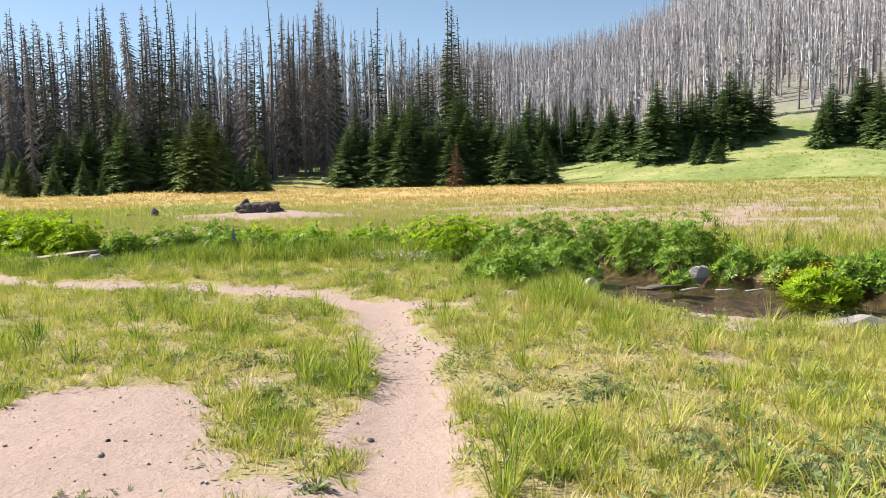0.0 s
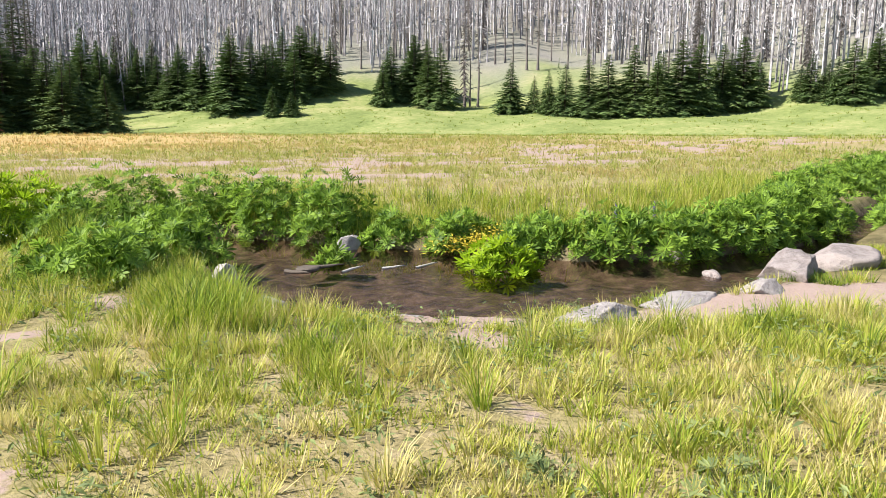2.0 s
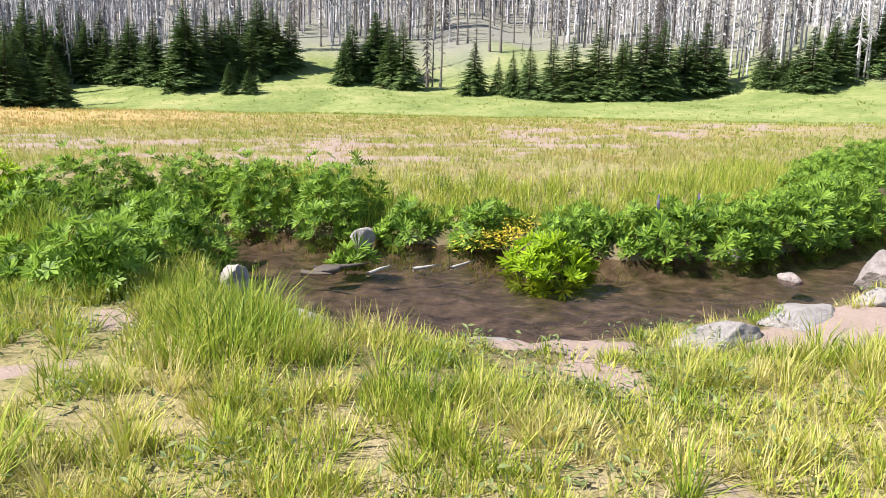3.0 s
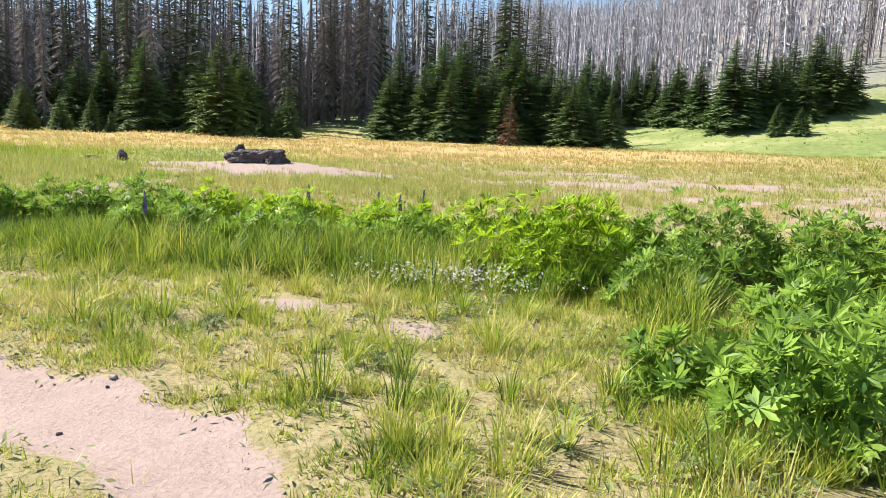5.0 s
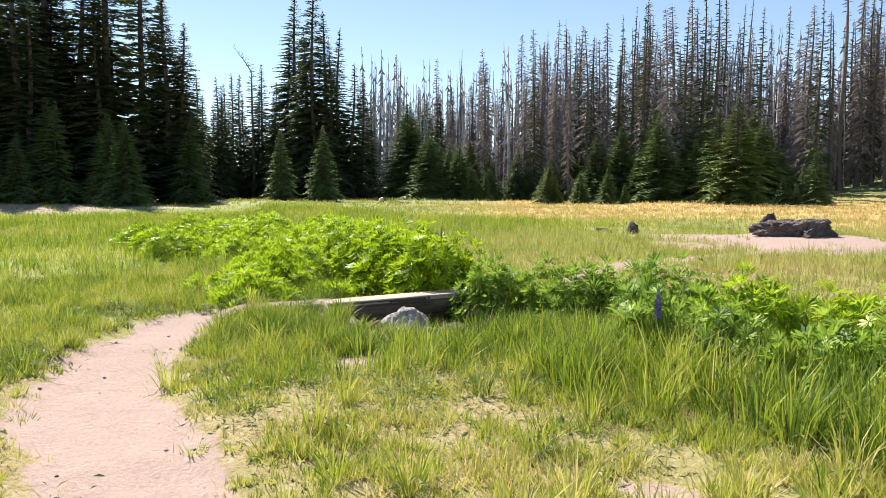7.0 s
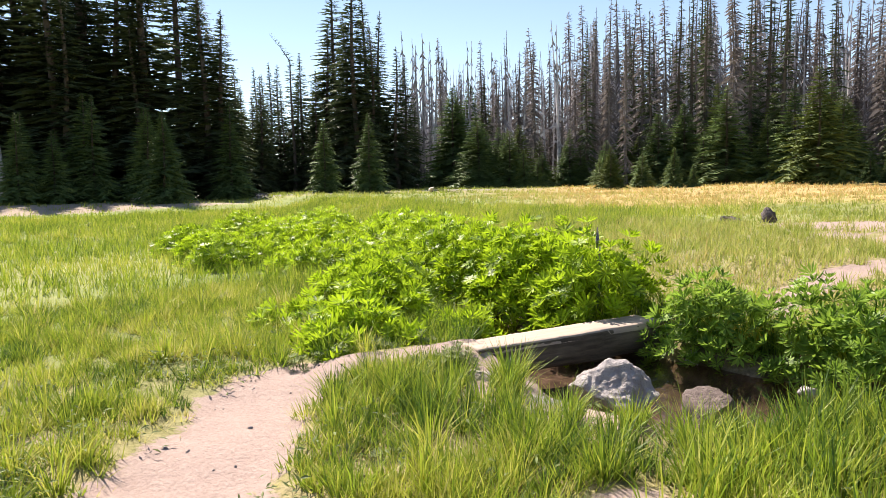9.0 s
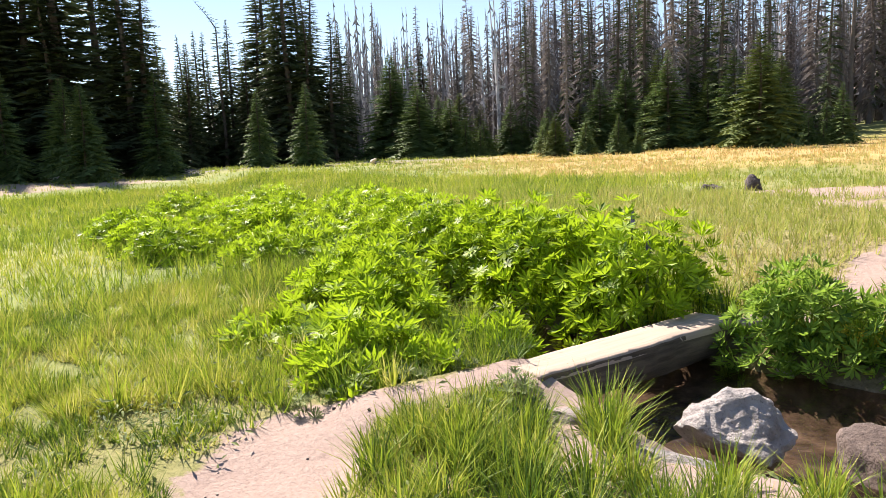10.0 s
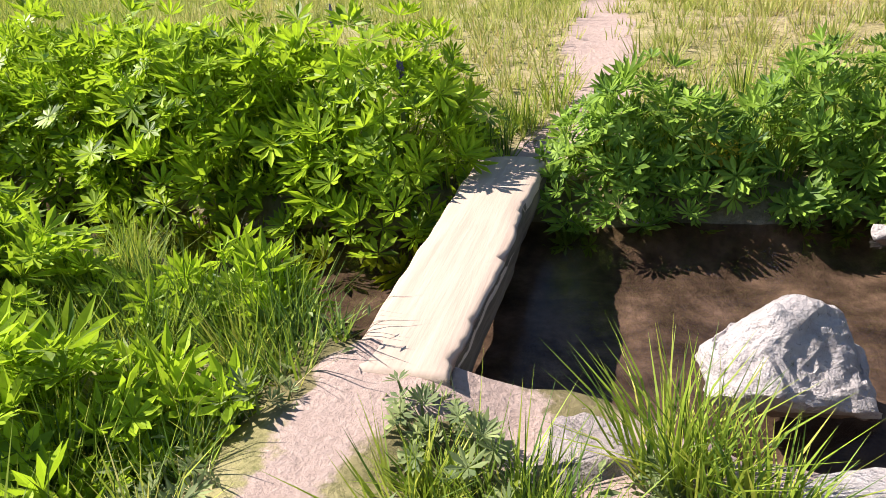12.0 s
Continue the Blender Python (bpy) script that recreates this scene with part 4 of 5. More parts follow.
def bush(x, y, rx, ry, h, seed, n=None, loose=0, spikes=0, size=.128, material=None, wade=False, label="bushy green lupine with palmate leaves on the creek bank"):
    """A mound of lupine: leaves on long stalks over a dim inside; some of the leaves are meshes of their own."""
    g = np.random.default_rng(seed)
    thing = new("lupine_bush")
    if float(ribbon(CREEK, np.array(x), np.array(y))) < .8 and h > .25 and not wade:
        x, y = hug(x, y, .5 * min(rx, ry))
    z0 = max(float(ground_z(x, y)) - .1, -.2)
    thing.location = (x, y, z0)
    tagged(thing, label, "lupine", "lupines along the creek")
    n = n or int((480 if size < .11 else 330) * (rx * ry + .55 * (rx + ry) * h) / .8)
    a, u = g.uniform(0, math.tau, n), g.uniform(-.28, 1, n)
    el = np.arcsin(u)
    k = np.where(g.random(n) < .72, g.uniform(.86, 1.08, n), g.uniform(.45, .85, n)) * (1 + .13 * np.sin(3 * a + seed) + .09 * np.sin(5 * a + 2 * seed))
    out = np.stack([np.cos(a) * np.cos(el), np.sin(a) * np.cos(el), np.sin(el)], 1)
    pos = out * np.array([rx, ry, h]) * k[:, None]
    up = out * np.array([1, 1, .6]) * .8 + np.array([0, 0, .75]) + g.normal(0, .36, (n, 3)) + np.array([SUN_FROM.x, SUN_FROM.y, .3]) * .25
    sz = size * g.uniform(.6, 1.2, n)
    m = frames(pos, up, g.uniform(0, 6.3, n), sz)
    outer = np.nonzero(k > .84)[0]
    single = set(outer[:loose].tolist())
    kind = g.integers(0, 4, n)
    sector = (a / math.tau * 5).astype(int)
    for q5 in range(5):
        vs, fs, off = [], [], 0
        for q in range(4):
            idx = [i for i in range(n) if kind[i] == q and sector[i] == q5 and i not in single]
            if idx:
                v, f = scatter(LEAVES[q][0], LEAVES[q][1] if loose else PLAIN[q], m[idx])
                vs.append(v), fs.append(f + off)
                off += len(v)
        v, f = [], []
        for i in np.nonzero(sector == q5)[0][:12]:
            foot, top = np.array([pos[i, 0] * .35, pos[i, 1] * .35, -.05]), pos[i]
            j = len(v)
            for c, s in ((.007, 0), (-.004, .006), (-.004, -.006)):
                v += [foot + (c, s, 0), top + (c * .6, s * .6, 0)]
            f += [(j, j + 2, j + 3), (j, j + 3, j + 1), (j + 2, j + 4, j + 5), (j + 2, j + 5, j + 3), (j + 4, j, j + 1), (j + 4, j + 1, j + 5)]
        if v and vs:
            vs.append(np.array(v)), fs.append(np.array(f) + off)
            tagged(piece("shoot", tri_mesh("shoot", np.concatenate(vs), np.concatenate(fs), material or LUPINE), thing), kind="stuff")
    for i in single:
        ob = piece("leaf", LEAF_MESHES[material or LUPINE][kind[i]], thing)
        ob.matrix_basis = Matrix([*m[i].tolist(), (0, 0, 0, 1)])
    return thing


def herb_leaf():
    v = np.array([(0, 0, 0), (.16, .5, .1), (0, .5, .03), (-.16, .5, .1), (0, 1, .0)])
    return v, np.array([(0, 1, 2), (0, 2, 3), (1, 4, 2), (2, 4, 3)])


def make_bushes():
    for i, (x, y, rx, ry, h, loose, sp) in enumerate((
            (-7.45, 16.75, .85, .75, .76, 130, 1), (-8.6, 17.0, 1.0, .8, .80, 130, 0), (-9.7, 17.5, 1.0, .85, .78, 60, 0), (-10.9, 18.2, 1.1, .9, .72, 0, 0),
            (-12.2, 18.9, 1.1, .9, .70, 0, 0), (-13.6, 19.7, 1.2, .9, .66, 0, 0), (-15.2, 20.6, 1.2, .9, .62, 0, 0), (-17, 21.7, 1.2, .9, .6, 0, 0),
            (-9.0, 14.65, .68, .52, .46, 90, 0), (-9.7, 15.1, .85, .65, .52, 40, 0), (-10.8, 15.7, .9, .6, .50, 0, 0), (-8.2, 14.4, .36, .34, .26, 40, 0), (-12.6, 16.4, 1.0, .7, .5, 0, 0), (-15, 18.6, 1.2, .7, .55, 0, 0), (-8.3, 13.85, .55, .5, .34, 40, 0), (-7.85, 13.95, .3, .3, .24, 30, 0), (-9.3, 13.9, .65, .5, .32, 0, 0), (-7.95, 13.4, .3, .3, .22, 20, 0), (-15.7, 16.3, 1.2, .8, .5, 0, 0), (-18.3, 17.0, 1.2, .9, .5, 0, 0), (-17.3, 18.4, 1.1, .8, .55, 0, 0), (-15.5, 18.0, 1.0, .8, .55, 0, 0), (-20.5, 22.3, 1.4, .9, .6, 0, 0), (-13.2, 16.9, 1.0, .7, .5, 0, 0), (-19.2, 20.3, 1.2, .9, .6, 0, 0), (-22.5, 20.5, 1.3, .9, .5, 0, 0))):
        bush(x, y, rx, ry, h * 1.28, 300 + i, loose=loose, spikes=sp)
    for i, (x, y, rx, ry, h, loose, sp) in enumerate((
            (-5.85, 16.55, .55, .5, .52, 60, 0), (-4.6, 16.5, .8, .6, .60, 60, 0), (-3.4, 16.6, .8, .65, .62, 0, 0), (-2.2, 16.0, .8, .6, .62, 0, 1), (-.9, 15.8, .9, .6, .58, 0, 1),
            (.5, 15.6, .8, .6, .58, 0, 1), (1.8, 15.5, .9, .65, .62, 0, 0), (3.2, 15.3, .9, .6, .68, 0, 0), (4.6, 15.0, 1.0, .7, .72, 0, 0), (5.8, 14.4, .8, .7, .70, 0, 0),
            (6.75, 13.2, .7, .7, .72, 0, 0), (7.15, 12.0, .62, .6, .74, 0, 0), (-2.3, 13.95, .8, .5, .55, 0, 0), (-.8, 13.7, .9, .5, .52, 0, 0), (.7, 13.5, .8, .5, .52, 0, 0),
            (2.55, 13.0, .85, .6, .78, 60, 1), (3.5, 12.4, .7, .55, .55, 0, 0), (4.15, 11.4, .65, .55, .52, 0, 0), (4.3, 10.6, .5, .45, .42, 0, 0), (3.5, 9.25, .42, .42, .56, 60, 0), (3.85, 9.75, .45, .42, .5, 0, 0), (3.15, 9.9, .4, .35, .4, 0, 0))):
        bush(x, y, rx, ry, h * 1.2, 330 + i, loose=loose, spikes=sp, size=.105 if x < -3 else .12, material=DARK_LUPINE if i < 3 or i > 7 and i != 15 else None)
    for i, (x, y, rx, h) in enumerate(((-6.86, 13.72, .2, .26), (-6.95, 13.45, .16, .2), (-6.3, 13.72, .1, .14), (-6.95, 13.9, .14, .2), (-6.7, 13.45, .16, .2), (-7.6, 13.55, .22, .2), (-7.5, 14.0, .2, .22), (-7.9, 13.0, .2, .18), (.85, 1.45, .22, .1), (2.02, 1.5, .12, .12), (1.75, 2.1, .14, .1), (3.3, 2.4, .2, .14), (3.9, 3.1, .22, .14), (4.6, 2.6, .25, .16), (4.6, 1.7, .34, .2), (4.2, 2.0, .3, .18), (4.95, 1.45, .34, .2), (5.3, 2.1, .3, .18), (3.25, 1.65, .18, .13), (3.95, 3.4, .26, .15), (4.7, 3.7, .24, .15), (5.4, 3.1, .26, .16), (3.1, 3.3, .18, .12), (1.3, 3.4, .2, .13), (.9, 4.3, .22, .14), (1.6, 2.9, .2, .14), (.2, 4.4, .24, .14), (3.0, 8.7, .22, .16), (2.2, 8.9, .2, .14), (1.2, 9.9, .22, .16), (-.2, 10.7, .24, .16), (-5.2, 11.6, .2, .16), (-5.9, 12.2, .2, .15))):
        bush(x, y, rx, rx, h, 400 + i, int(70 + 420 * max(0, rx - .2)), size=.052, material=HERB, wade=True, label="small grey-green leafy herb growing on sandy soil")
    for i, (x, y, rx, ry, h, loose, sp) in enumerate((
            (7.95, 8.45, .44, .38, .37, 60, 0), (7.75, 10.9, .55, .45, .40, 0, 0), (8.5, 10.15, .6, .42, .40, 0, 0), (9.3, 9.35, .6, .42, .42, 0, 0), (10.1, 9.0, .7, .5, .50, 0, 0), (10.9, 8.65, .7, .5, .52, 0, 0), (11.8, 8.25, .8, .5, .58, 0, 0),
            (12.7, 8.35, .8, .6, .62, 0, 0), (13.7, 8.8, .85, .65, .68, 0, 0), (14.8, 9.4, .9, .7, .72, 0, 0), (16.0, 10.0, .9, .7, .66, 0, 0), (20.5, 11.6, 1.6, 1.0, .75, 0, 0), (23.5, 12.6, 1.6, 1.0, .75, 0, 0), (26.5, 13.6, 1.6, 1, .75, 0, 0),
            (17.2, 7.9, 1.0, .7, .5, 0, 0), (6.35, 9.95, .25, .2, .2, 0, 0))):
        bush(x, y, rx, ry, h, 360 + i, loose=loose, spikes=sp, wade=i == 0, material=DARK_LUPINE if i else None)


def flowers():
    """Purple lupine spikes that stand over the leaves."""
    for x, y, top, k in ((-7.19, 16.28, .83, .8), (-7.67, 16.95, 1.0, .55), (-.9, 16.02, .78, .9), (.855, 15.58, .80, .9), (-2.39, 14.05, .74, .8), (-4.0, 17.1, .8, .8), (.2, 15.7, .74, .8), (.5, 15.75, .72, .7), (10.6, 9.2, .5, .8), (11.2, 9.0, .52, .8)):
        thing = tagged(new("lupine_flower"), "purple lupine flower spike rising over green leaves", "flower", "lupine spikes")
        base = top - .34 * k
        thing.location = (x, y, base)
        ob = piece("flower_spike", SPIKE, thing)
        ob.scale = (k, k, k)
        piece("stalk", trunk_mesh("stalk", base + .25, .008, STEM, 3, 6), thing).location = (-.012, 0, -base - .1)


make_bushes()
flowers()


# ---- grass ----
def pick_spots(n, x0, x1, y0, y1, chance):
    xs, ys = np.zeros(0), np.zeros(0)
    for _ in range(40):
        x, y = rng.uniform(x0, x1, n), rng.uniform(y0, y1, n)
        ok = rng.random(n) < chance(x, y)
        xs, ys = np.concatenate([xs, x[ok]]), np.concatenate([ys, y[ok]])
        if len(xs) >= n:
            break
    return xs[:n], ys[:n]


def blades(x, y, h, w, az, lean, tone, simple=False):
    n = len(x)
    z = ground_z(x, y) - .015
    face = az + rng.normal(math.pi / 2, .5, n)
    cx, cy = np.cos(face) * w / 2, np.sin(face) * w / 2
    lx, ly = np.cos(az) * h * lean, np.sin(az) * h * lean
    drop_ = h * (1 - .38 * lean ** 2)
    if simple:
        v = np.stack([np.stack([x - cx, y - cy, z], 1), np.stack([x + cx, y + cy, z], 1), np.stack([x + lx, y + ly, z + drop_], 1)], 1)
        return v.reshape(-1, 3), np.arange(3 * n).reshape(-1, 3), np.repeat(tone, 3), np.repeat(rng.random(n), 3)
    v = np.empty((n, 5, 3))
    v[:, 0], v[:, 1] = np.stack([x - cx, y - cy, z], 1), np.stack([x + cx, y + cy, z], 1)
    v[:, 2] = np.stack([x - cx * .75 + lx * .38, y - cy * .75 + ly * .38, z + drop_ * .6], 1)
    v[:, 3] = np.stack([x + cx * .75 + lx * .38, y + cy * .75 + ly * .38, z + drop_ * .6], 1)
    v[:, 4] = np.stack([x + lx, y + ly, z + drop_], 1)
    f = np.array([(0, 1, 3), (0, 3, 2), (2, 3, 4)])[None] + (np.arange(n) * 5)[:, None, None]
    return v.reshape(-1, 3), f.reshape(-1, 3), np.repeat(tone, 5), np.repeat(rng.random(n), 5)


def tufts(name, x, y, each, height, width, radius, tone, material, label, spread=.55, simple=False):
    """Grass tufts at the given places, joined: a fan of bent blades for each."""
    n = len(x)
    rep = np.repeat(np.arange(n), each)
    az = rng.uniform(0, math.tau, len(rep))
    q = np.sqrt(rng.random(len(rep))) * radius[rep]
    lean = np.clip(rng.normal(.3, .22, len(rep)) + q / radius[rep] * spread * .5, .03, 1.1)
    h = height[rep] * rng.uniform(.45, 1.1, len(rep))
    v, f, t, c = blades(x[rep] + np.cos(az) * q, y[rep] + np.sin(az) * q, h, width[rep] * rng.uniform(.7, 1.3, len(rep)), az + rng.normal(0, .6, len(rep)), lean, np.clip(tone[rep] + rng.normal(0, .09, len(rep)), 0, 1), simple)
    return tagged(new(name, tri_mesh(name, v, f, material, tone=t, chance=c)), label, "grass", kind="stuff")


def bare(x, y):
    return np.clip(1.06 - 1.12 * sand_cover(x, y), 0, 1) * (ribbon([(-7.3, 13.3, .16), (-7.06, 14.1, .24), (-6.58, 16.25, .24)], x, y) > 0) * (ribbon(CREEK, x, y) > .06)


def make_grass():
    def near(x, y):
        return bare(x, y) * (.6 + .4 * ss(-.35, .35, waves(x, y, .8, 11))) * (beyond(x, y) < 1) * (1 - .2 * ss(.5, .0, ribbon([(-6.9, 14.0, .1), (-5.5, 13.6, .2)], x, y)))

    cx, cy = pick_spots(7600, -13, 12.5, -1.2, 17, near)
    rep = np.repeat(np.arange(len(cx)), rng.integers(2, 6, len(cx)))
    x, y = cx[rep] + rng.normal(0, .095, len(rep)), cy[rep] + rng.normal(0, .095, len(rep))
    ok = (rng.random(len(x)) < bare(x, y)) & (ribbon([(-6.9, 13.7, .12), (-6.35, 14.1, .3), (-5.8, 13.8, .2)], x, y) > 0)
    x, y, rep = x[ok], y[ok], rep[ok]
    n, c = len(x), ribbon(CREEK, x, y)
    lush = 1 - ss(.3, 2.6, c)
    west = ss(3, 7, -x)
    h = ((.115 + .10 * lush + .06 * west) * rng.uniform(.7, 1.45, len(cx))[rep] + .07 * ss(.2, .8, waves(x, y, 1.1, 13))) * rng.uniform(.75, 1.2, n)
    h *= (.55 + .45 * ss(.0, .5, ribbon(TRAIL, x, y))) * (1 - .5 * ss(4.3, 5.3, x) * (1 - ss(.3, 1.2, c)))
    tone = np.clip(.6 - .28 * lush - .2 * west + .2 * waves(x, y, .9, 15) + .16 * ss(2.2, 4, x) + rng.normal(0, .17, len(cx))[rep], .0, .97)
    tufts("meadow_grass", x, y, 26, h, rng.uniform(.0085, .0125, n), rng.uniform(.03, .085, n), tone, GRASS, "yellow-green meadow grass in uneven tufts", spread=.8, simple=True)
    x, y = pick_spots(5200, -9, 9, -1, 14.5, lambda x, y: bare(x, y) * (beyond(x, y) < 0))
    n = len(x)
    tufts("straw", x, y, 9, rng.uniform(.07, .16, n), .006 + 0 * x, rng.uniform(.05, .14, n), np.clip(rng.normal(.85, .12, n), .3, 1), GRASS, "short dry straw between the tufts", 1.5, True)

    def sedge(x, y):
        c = ribbon(CREEK, x, y)
        return bare(x, y) * (1 - ss(.5, 2.0, c)) * (c > .05) * (.3 + .7 * ss(-.2, .5, waves(x, y, 1.0, 21))) * np.where(beyond(x, y) < 0, (x < 3.6) & (y > 10.6) & ~((x > -10.5) & (x < -4.3)), .25)

    x, y = pick_spots(3600, -14, 15, 4.5, 19, sedge)
    n = len(x)
    tufts("creek_sedge", x, y, 21, rng.uniform(.22, .46, n) * (1 + .35 * ss(-4, -2, x) * (1 - ss(3.4, 4.2, x))), .011 + 0 * x, rng.uniform(.04, .12, n), np.clip(.3 + .2 * waves(x, y, .8, 3) + rng.normal(0, .08, n), 0, .7), GRASS, "tall green sedge along the creek bank", .4)

    def tall(x, y):
        return bare(x, y) ** 4 * ((beyond(x, y) < 3) & (ribbon(CREEK, x, y) > .9))

    x, y = pick_spots(420, -12, 9, 1, 15, lambda x, y: tall(x, y) * (1 - .6 * ss(2.5, 4, x)))
    n = len(x)
    tufts("bunch_grass", x, y, 46, rng.uniform(.24, .44, n), .0085 + 0 * x, rng.uniform(.04, .09, n), np.clip(rng.normal(.46, .18, n), .05, .95), GRASS, "dense bunches of taller green grass", .8)

    spots = [(3.85, 6.75, .46), (4.1, 7.15, .48), (4.3, 7.6, .46), (3.95, 7.45, .42), (4.45, 8.1, .42), (4.3, 8.6, .4), (4.15, 6.75, .44), (3.65, 6.95, .36),
             (-6.28, 13.76, .38), (-6.2, 13.66, .36), (-6.1, 13.52, .32), (-5.0, 13.2, .3), (-4.6, 13.4, .34), (-4.2, 13.5, .34), (-4.4, 13.0, .34), (-3.9, 13.3, .34), (-4.8, 12.8, .32), (-5.2, 12.7, .3), (-6.7, 13.1, .32), (-6.95, 12.95, .32), (-6.3, 13.1, .32), (-6.6, 12.9, .3), (-6.0, 13.15, .32), (-6.9, 12.6, .28), (-6.45, 12.6, .3), (-6.1, 12.75, .32),
             (-5.85, 13.25, .28), (-5.45, 13.35, .26), (-5.1, 13.55, .24), (-5.6, 13.0, .28), (-6.55, 13.45, .22), (-6.9, 13.4, .26), (-6.92, 13.62, .2)]
    for sx, sy, sh in spots:
        ob = tufts("sedge_clump", np.array([sx]), np.array([sy]), 120, np.array([sh]), np.array([.009]), np.array([.5 * sh if sx > 0 else .3 * sh]), (rng.uniform(.18, .4, 1) if sx > 0 else rng.uniform(.15, .45, 1)), GRASS, "tall arching sedge clump at the water's edge", .7)
        tagged(ob, category="sedge", group="sedge clumps by the creek")

    def bank(x, y):
        s = beyond(x, y)
        c = ribbon(CREEK, x, y)
        return bare(x, y) * ss(.9, 1.5, c) * (1 - ss(2.2, 3.6, c)) * (x > 6.5) * (s > 0)

    x, y = pick_spots(800, 6, 19, 8, 18, bank)
    n = len(x)
    tufts("reeds", x, y, 20, rng.uniform(.3, .52, n), .010 + 0 * x, rng.uniform(.05, .14, n), np.clip(rng.normal(.5, .16, n), .1, .9), GRASS, "tall olive reeds behind the far bank", .3)

    def beyond_creek(x, y):
        s, r = beyond(x, y), np.hypot(x, y - 8)
        return np.clip(1 - .9 * sand_cover(x, y), 0, 1) * ss(.7, 1.8, s) * (.35 + .65 * (1 - ss(18, 34, r))) * (.5 + .5 * ss(-.4, .4, waves(x, y, 2.2, 4)))

    x, y = pick_spots(15000, -30, 34, 8, 46, beyond_creek)
    n, r = len(x), np.hypot(x, y - 8)
    tone = np.clip(.52 + .2 * waves(x, y, 2.5, 6) + .3 * dry_cover(x, y) - .3 * ss(1, 9, -x) * (1 - ss(24, 38, r)), .05, 1)
    tufts("far_grass", x, y, 11, rng.uniform(.10, .26, n), .008 + .00055 * r, rng.uniform(.06, .2, n), tone, FAR_GRASS, "pale dry meadow grass beyond the creek", simple=True)

    x, y = pick_spots(3600, -17, 3, 16.5, 27, lambda x, y: np.clip(1 - sand_cover(x, y), 0, 1) * ss(1.2, 2.2, beyond(x, y)))
    n = len(x)
    tufts("far_grass", x, y, 16, rng.uniform(.12, .3, n), .014 + 0 * x, rng.uniform(.06, .18, n), np.clip(.42 + .2 * waves(x, y, 1.5, 6), 0, 1), FAR_GRASS, "pale yellow-green grass beyond the log bridge", simple=True)

    def plain(x, y):
        r = np.hypot(x, y - 8)
        return ss(16, 30, r) * (1 - .8 * ss(62, 84, r)) * (1 - ss(95, 125, r)) * np.clip(1 - .9 * sand_cover(x, y), 0, 1) * (y > -5)

    x, y = pick_spots(14000, -62, 95, 2, 120, plain)
    n, r = len(x), np.hypot(x, y - 8)
    tone = np.clip(.3 + .25 * waves(x, y, 5, 6) + .75 * dry_cover(x, y) - .15 * lush_cover(x, y), .0, 1)
    tufts("far_grass", x, y, 7, rng.uniform(.15, .34, n), .02 + .0006 * r, rng.uniform(.15, .4, n), tone, FAR_GRASS, "pale dry grass across the meadow", simple=True)

    def west_side(x, y):
        return bare(x, y) * (ribbon(CREEK, x, y) > .2) * ss(11, 14, -x)

    x, y = pick_spots(8500, -36, -11, 6, 32, west_side)
    n, r = len(x), np.hypot(x, y - 8)
    tufts("meadow_grass", x, y, 12, rng.uniform(.2, .45, n), .008 + .0005 * r, rng.uniform(.06, .2, n), np.clip(.36 + .2 * waves(x, y, 2, 6), .05, 1), GRASS, "bright yellow-green meadow grass", simple=True)


make_grass()


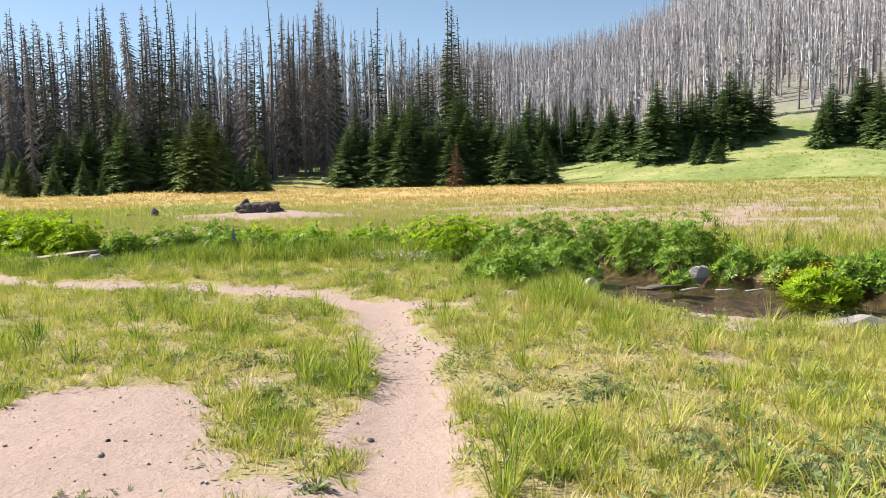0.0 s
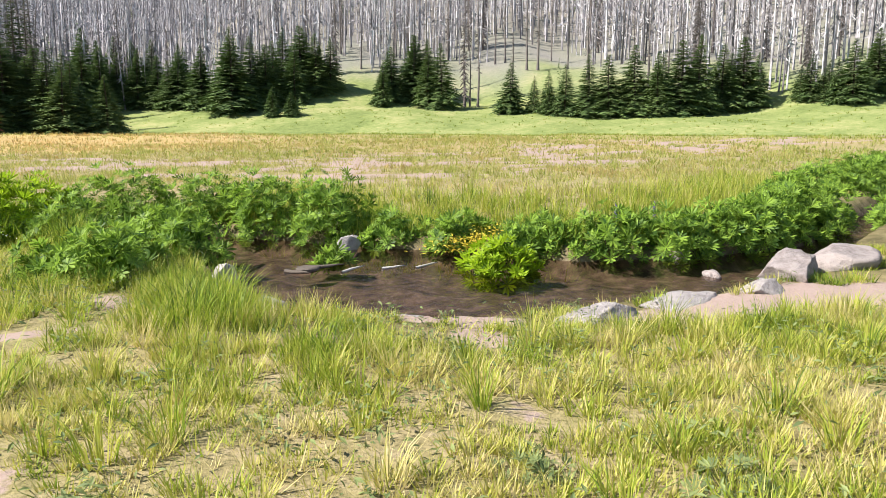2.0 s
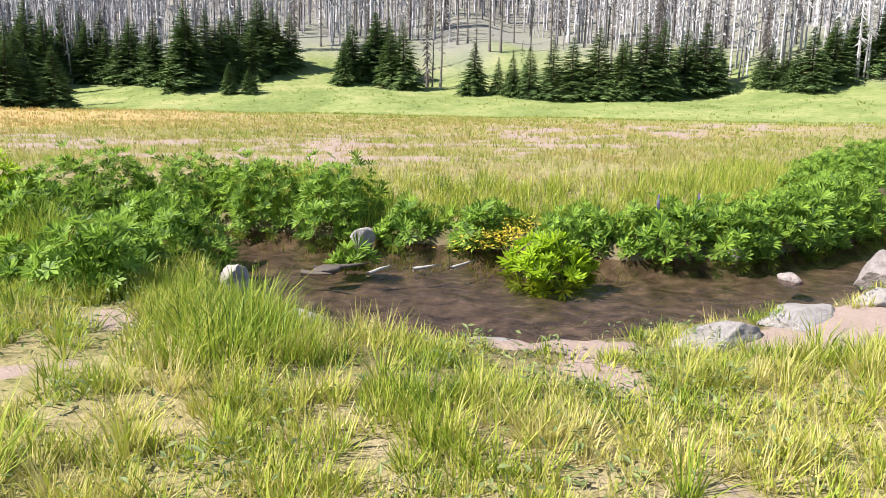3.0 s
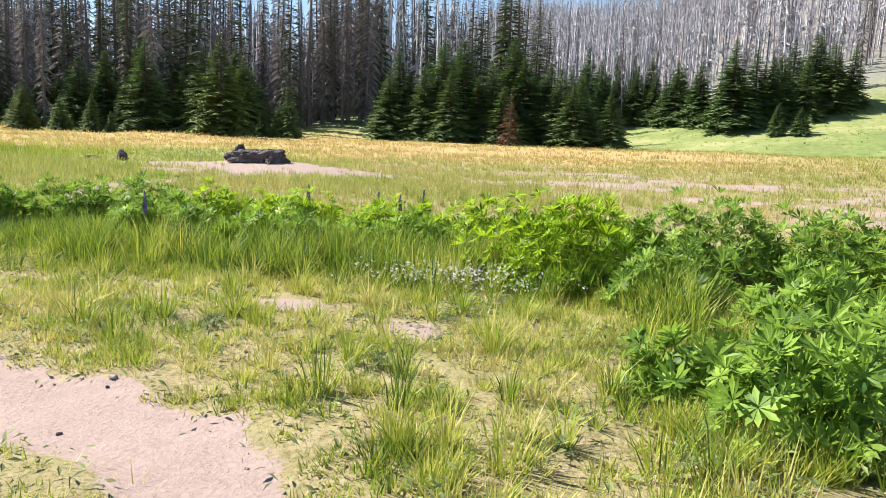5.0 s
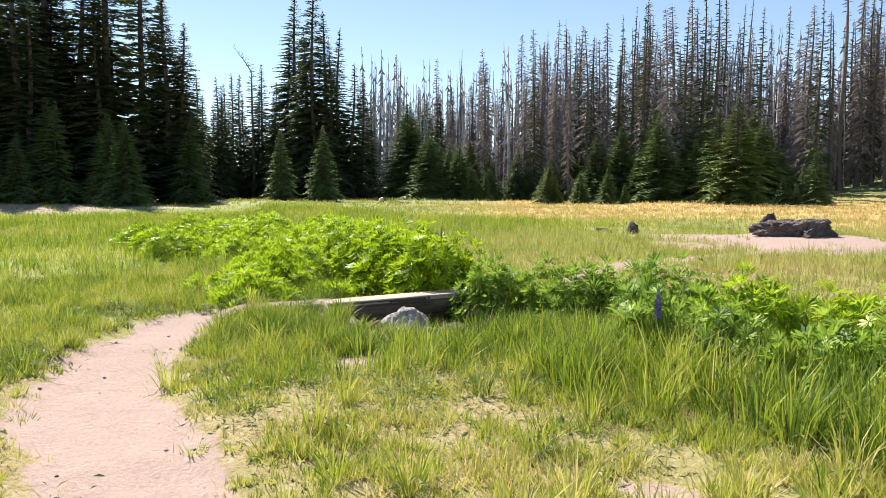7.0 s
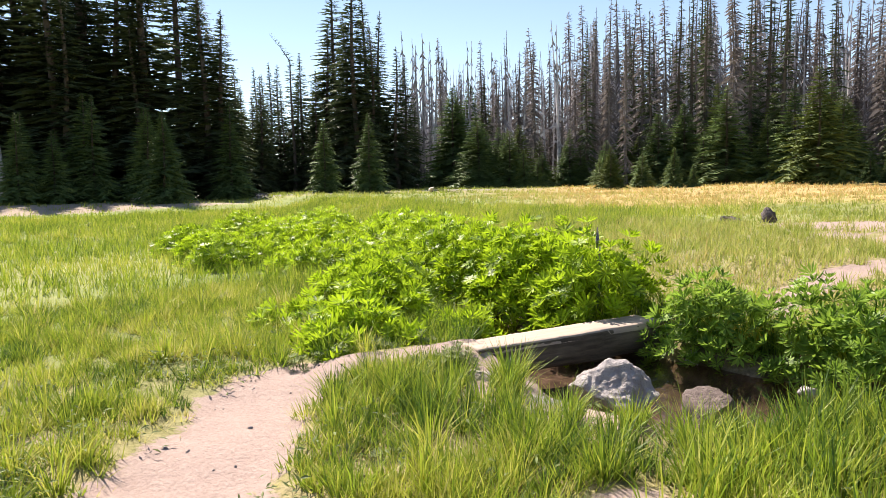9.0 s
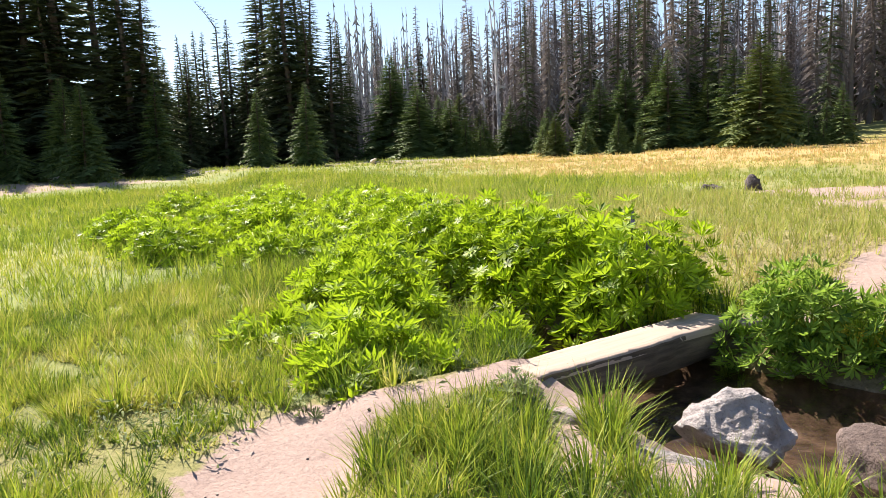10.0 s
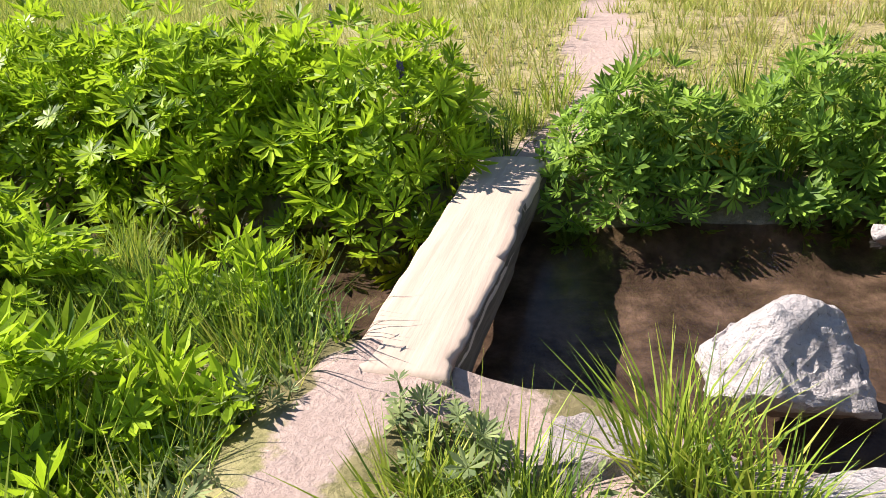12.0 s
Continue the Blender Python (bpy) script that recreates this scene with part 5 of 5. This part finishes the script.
def small_plants():
    """Broad-leaved herbs, white flowers and yellowed leaves near the banks."""
    x, y = pick_spots(2400, -9, 10, .5, 14.5, lambda x, y: bare(x, y) * (.2 + .8 * ss(0, .6, waves(x, y, 1.2, 31))))
    rep = np.repeat(np.arange(len(x)), 12)
    n = len(rep)
    px, py = x[rep] + rng.normal(0, .07, n), y[rep] + rng.normal(0, .07, n)
    pos = np.stack([px, py, ground_z(px, py) + rng.uniform(0, .14, n)], 1)
    up = np.stack([rng.normal(0, .5, n), rng.normal(0, .5, n), np.ones(n)], 1)
    v, f = scatter(*herb_leaf(), frames(pos, up, rng.uniform(0, 6.3, n), rng.uniform(.035, .075, n)))
    tagged(new("herbs", tri_mesh("herbs", v, f, HERB)), "low grey-green broad-leaved herbs among the grass", "herb", kind="stuff")
    n = 620
    px, py = rng.normal(1.75, .55, n), rng.normal(12.45, .22, n)
    pos = np.stack([px, py, ground_z(px, py) + rng.uniform(.12, .3, n)], 1)
    v, f = scatter(*palm_leaf(5, .1, 9), frames(pos, np.stack([rng.normal(0, .4, n), rng.normal(-.3, .4, n), np.ones(n)], 1), rng.uniform(0, 6.3, n), rng.uniform(.012, .024, n)))
    tagged(new("white_flowers", tri_mesh("white_flowers", v, f, WHITE_PETAL)), "drift of tiny white flowers beside the lupines", "flower", kind="stuff")
    n = 420
    px, py = rng.normal(8.35, .28, n), rng.normal(9.72, .14, n)
    pos = np.stack([px, py, np.maximum(ground_z(px, py), -.1) + rng.uniform(.02, .2, n)], 1)
    v, f = scatter(*herb_leaf(), frames(pos, np.stack([rng.normal(0, .5, n), rng.normal(-.3, .4, n), np.ones(n)], 1), rng.uniform(0, 6.3, n), rng.uniform(.04, .08, n)))
    tagged(new("yellow_moss", tri_mesh("yellow_moss", v, f, YELLOW_PETAL)), "yellow mossy plants at the far waterline", "plant", kind="stuff")
    n = 26
    pos = np.stack([rng.normal(-5.45, .09, n), rng.normal(16.02, .05, n), rng.uniform(.02, .26, n)], 1)
    v, f = scatter(*palm_leaf(7, .3, 12), frames(pos, np.stack([rng.normal(0, .4, n), rng.normal(-.6, .3, n), np.ones(n)], 1), rng.uniform(0, 6.3, n), rng.uniform(.035, .06, n)))
    tagged(new("yellow_leaves", tri_mesh("yellow_leaves", v, f, YELLOW_PETAL)), "yellowed lupine leaves low on the creek bank", "leaves", kind="stuff")


small_plants()
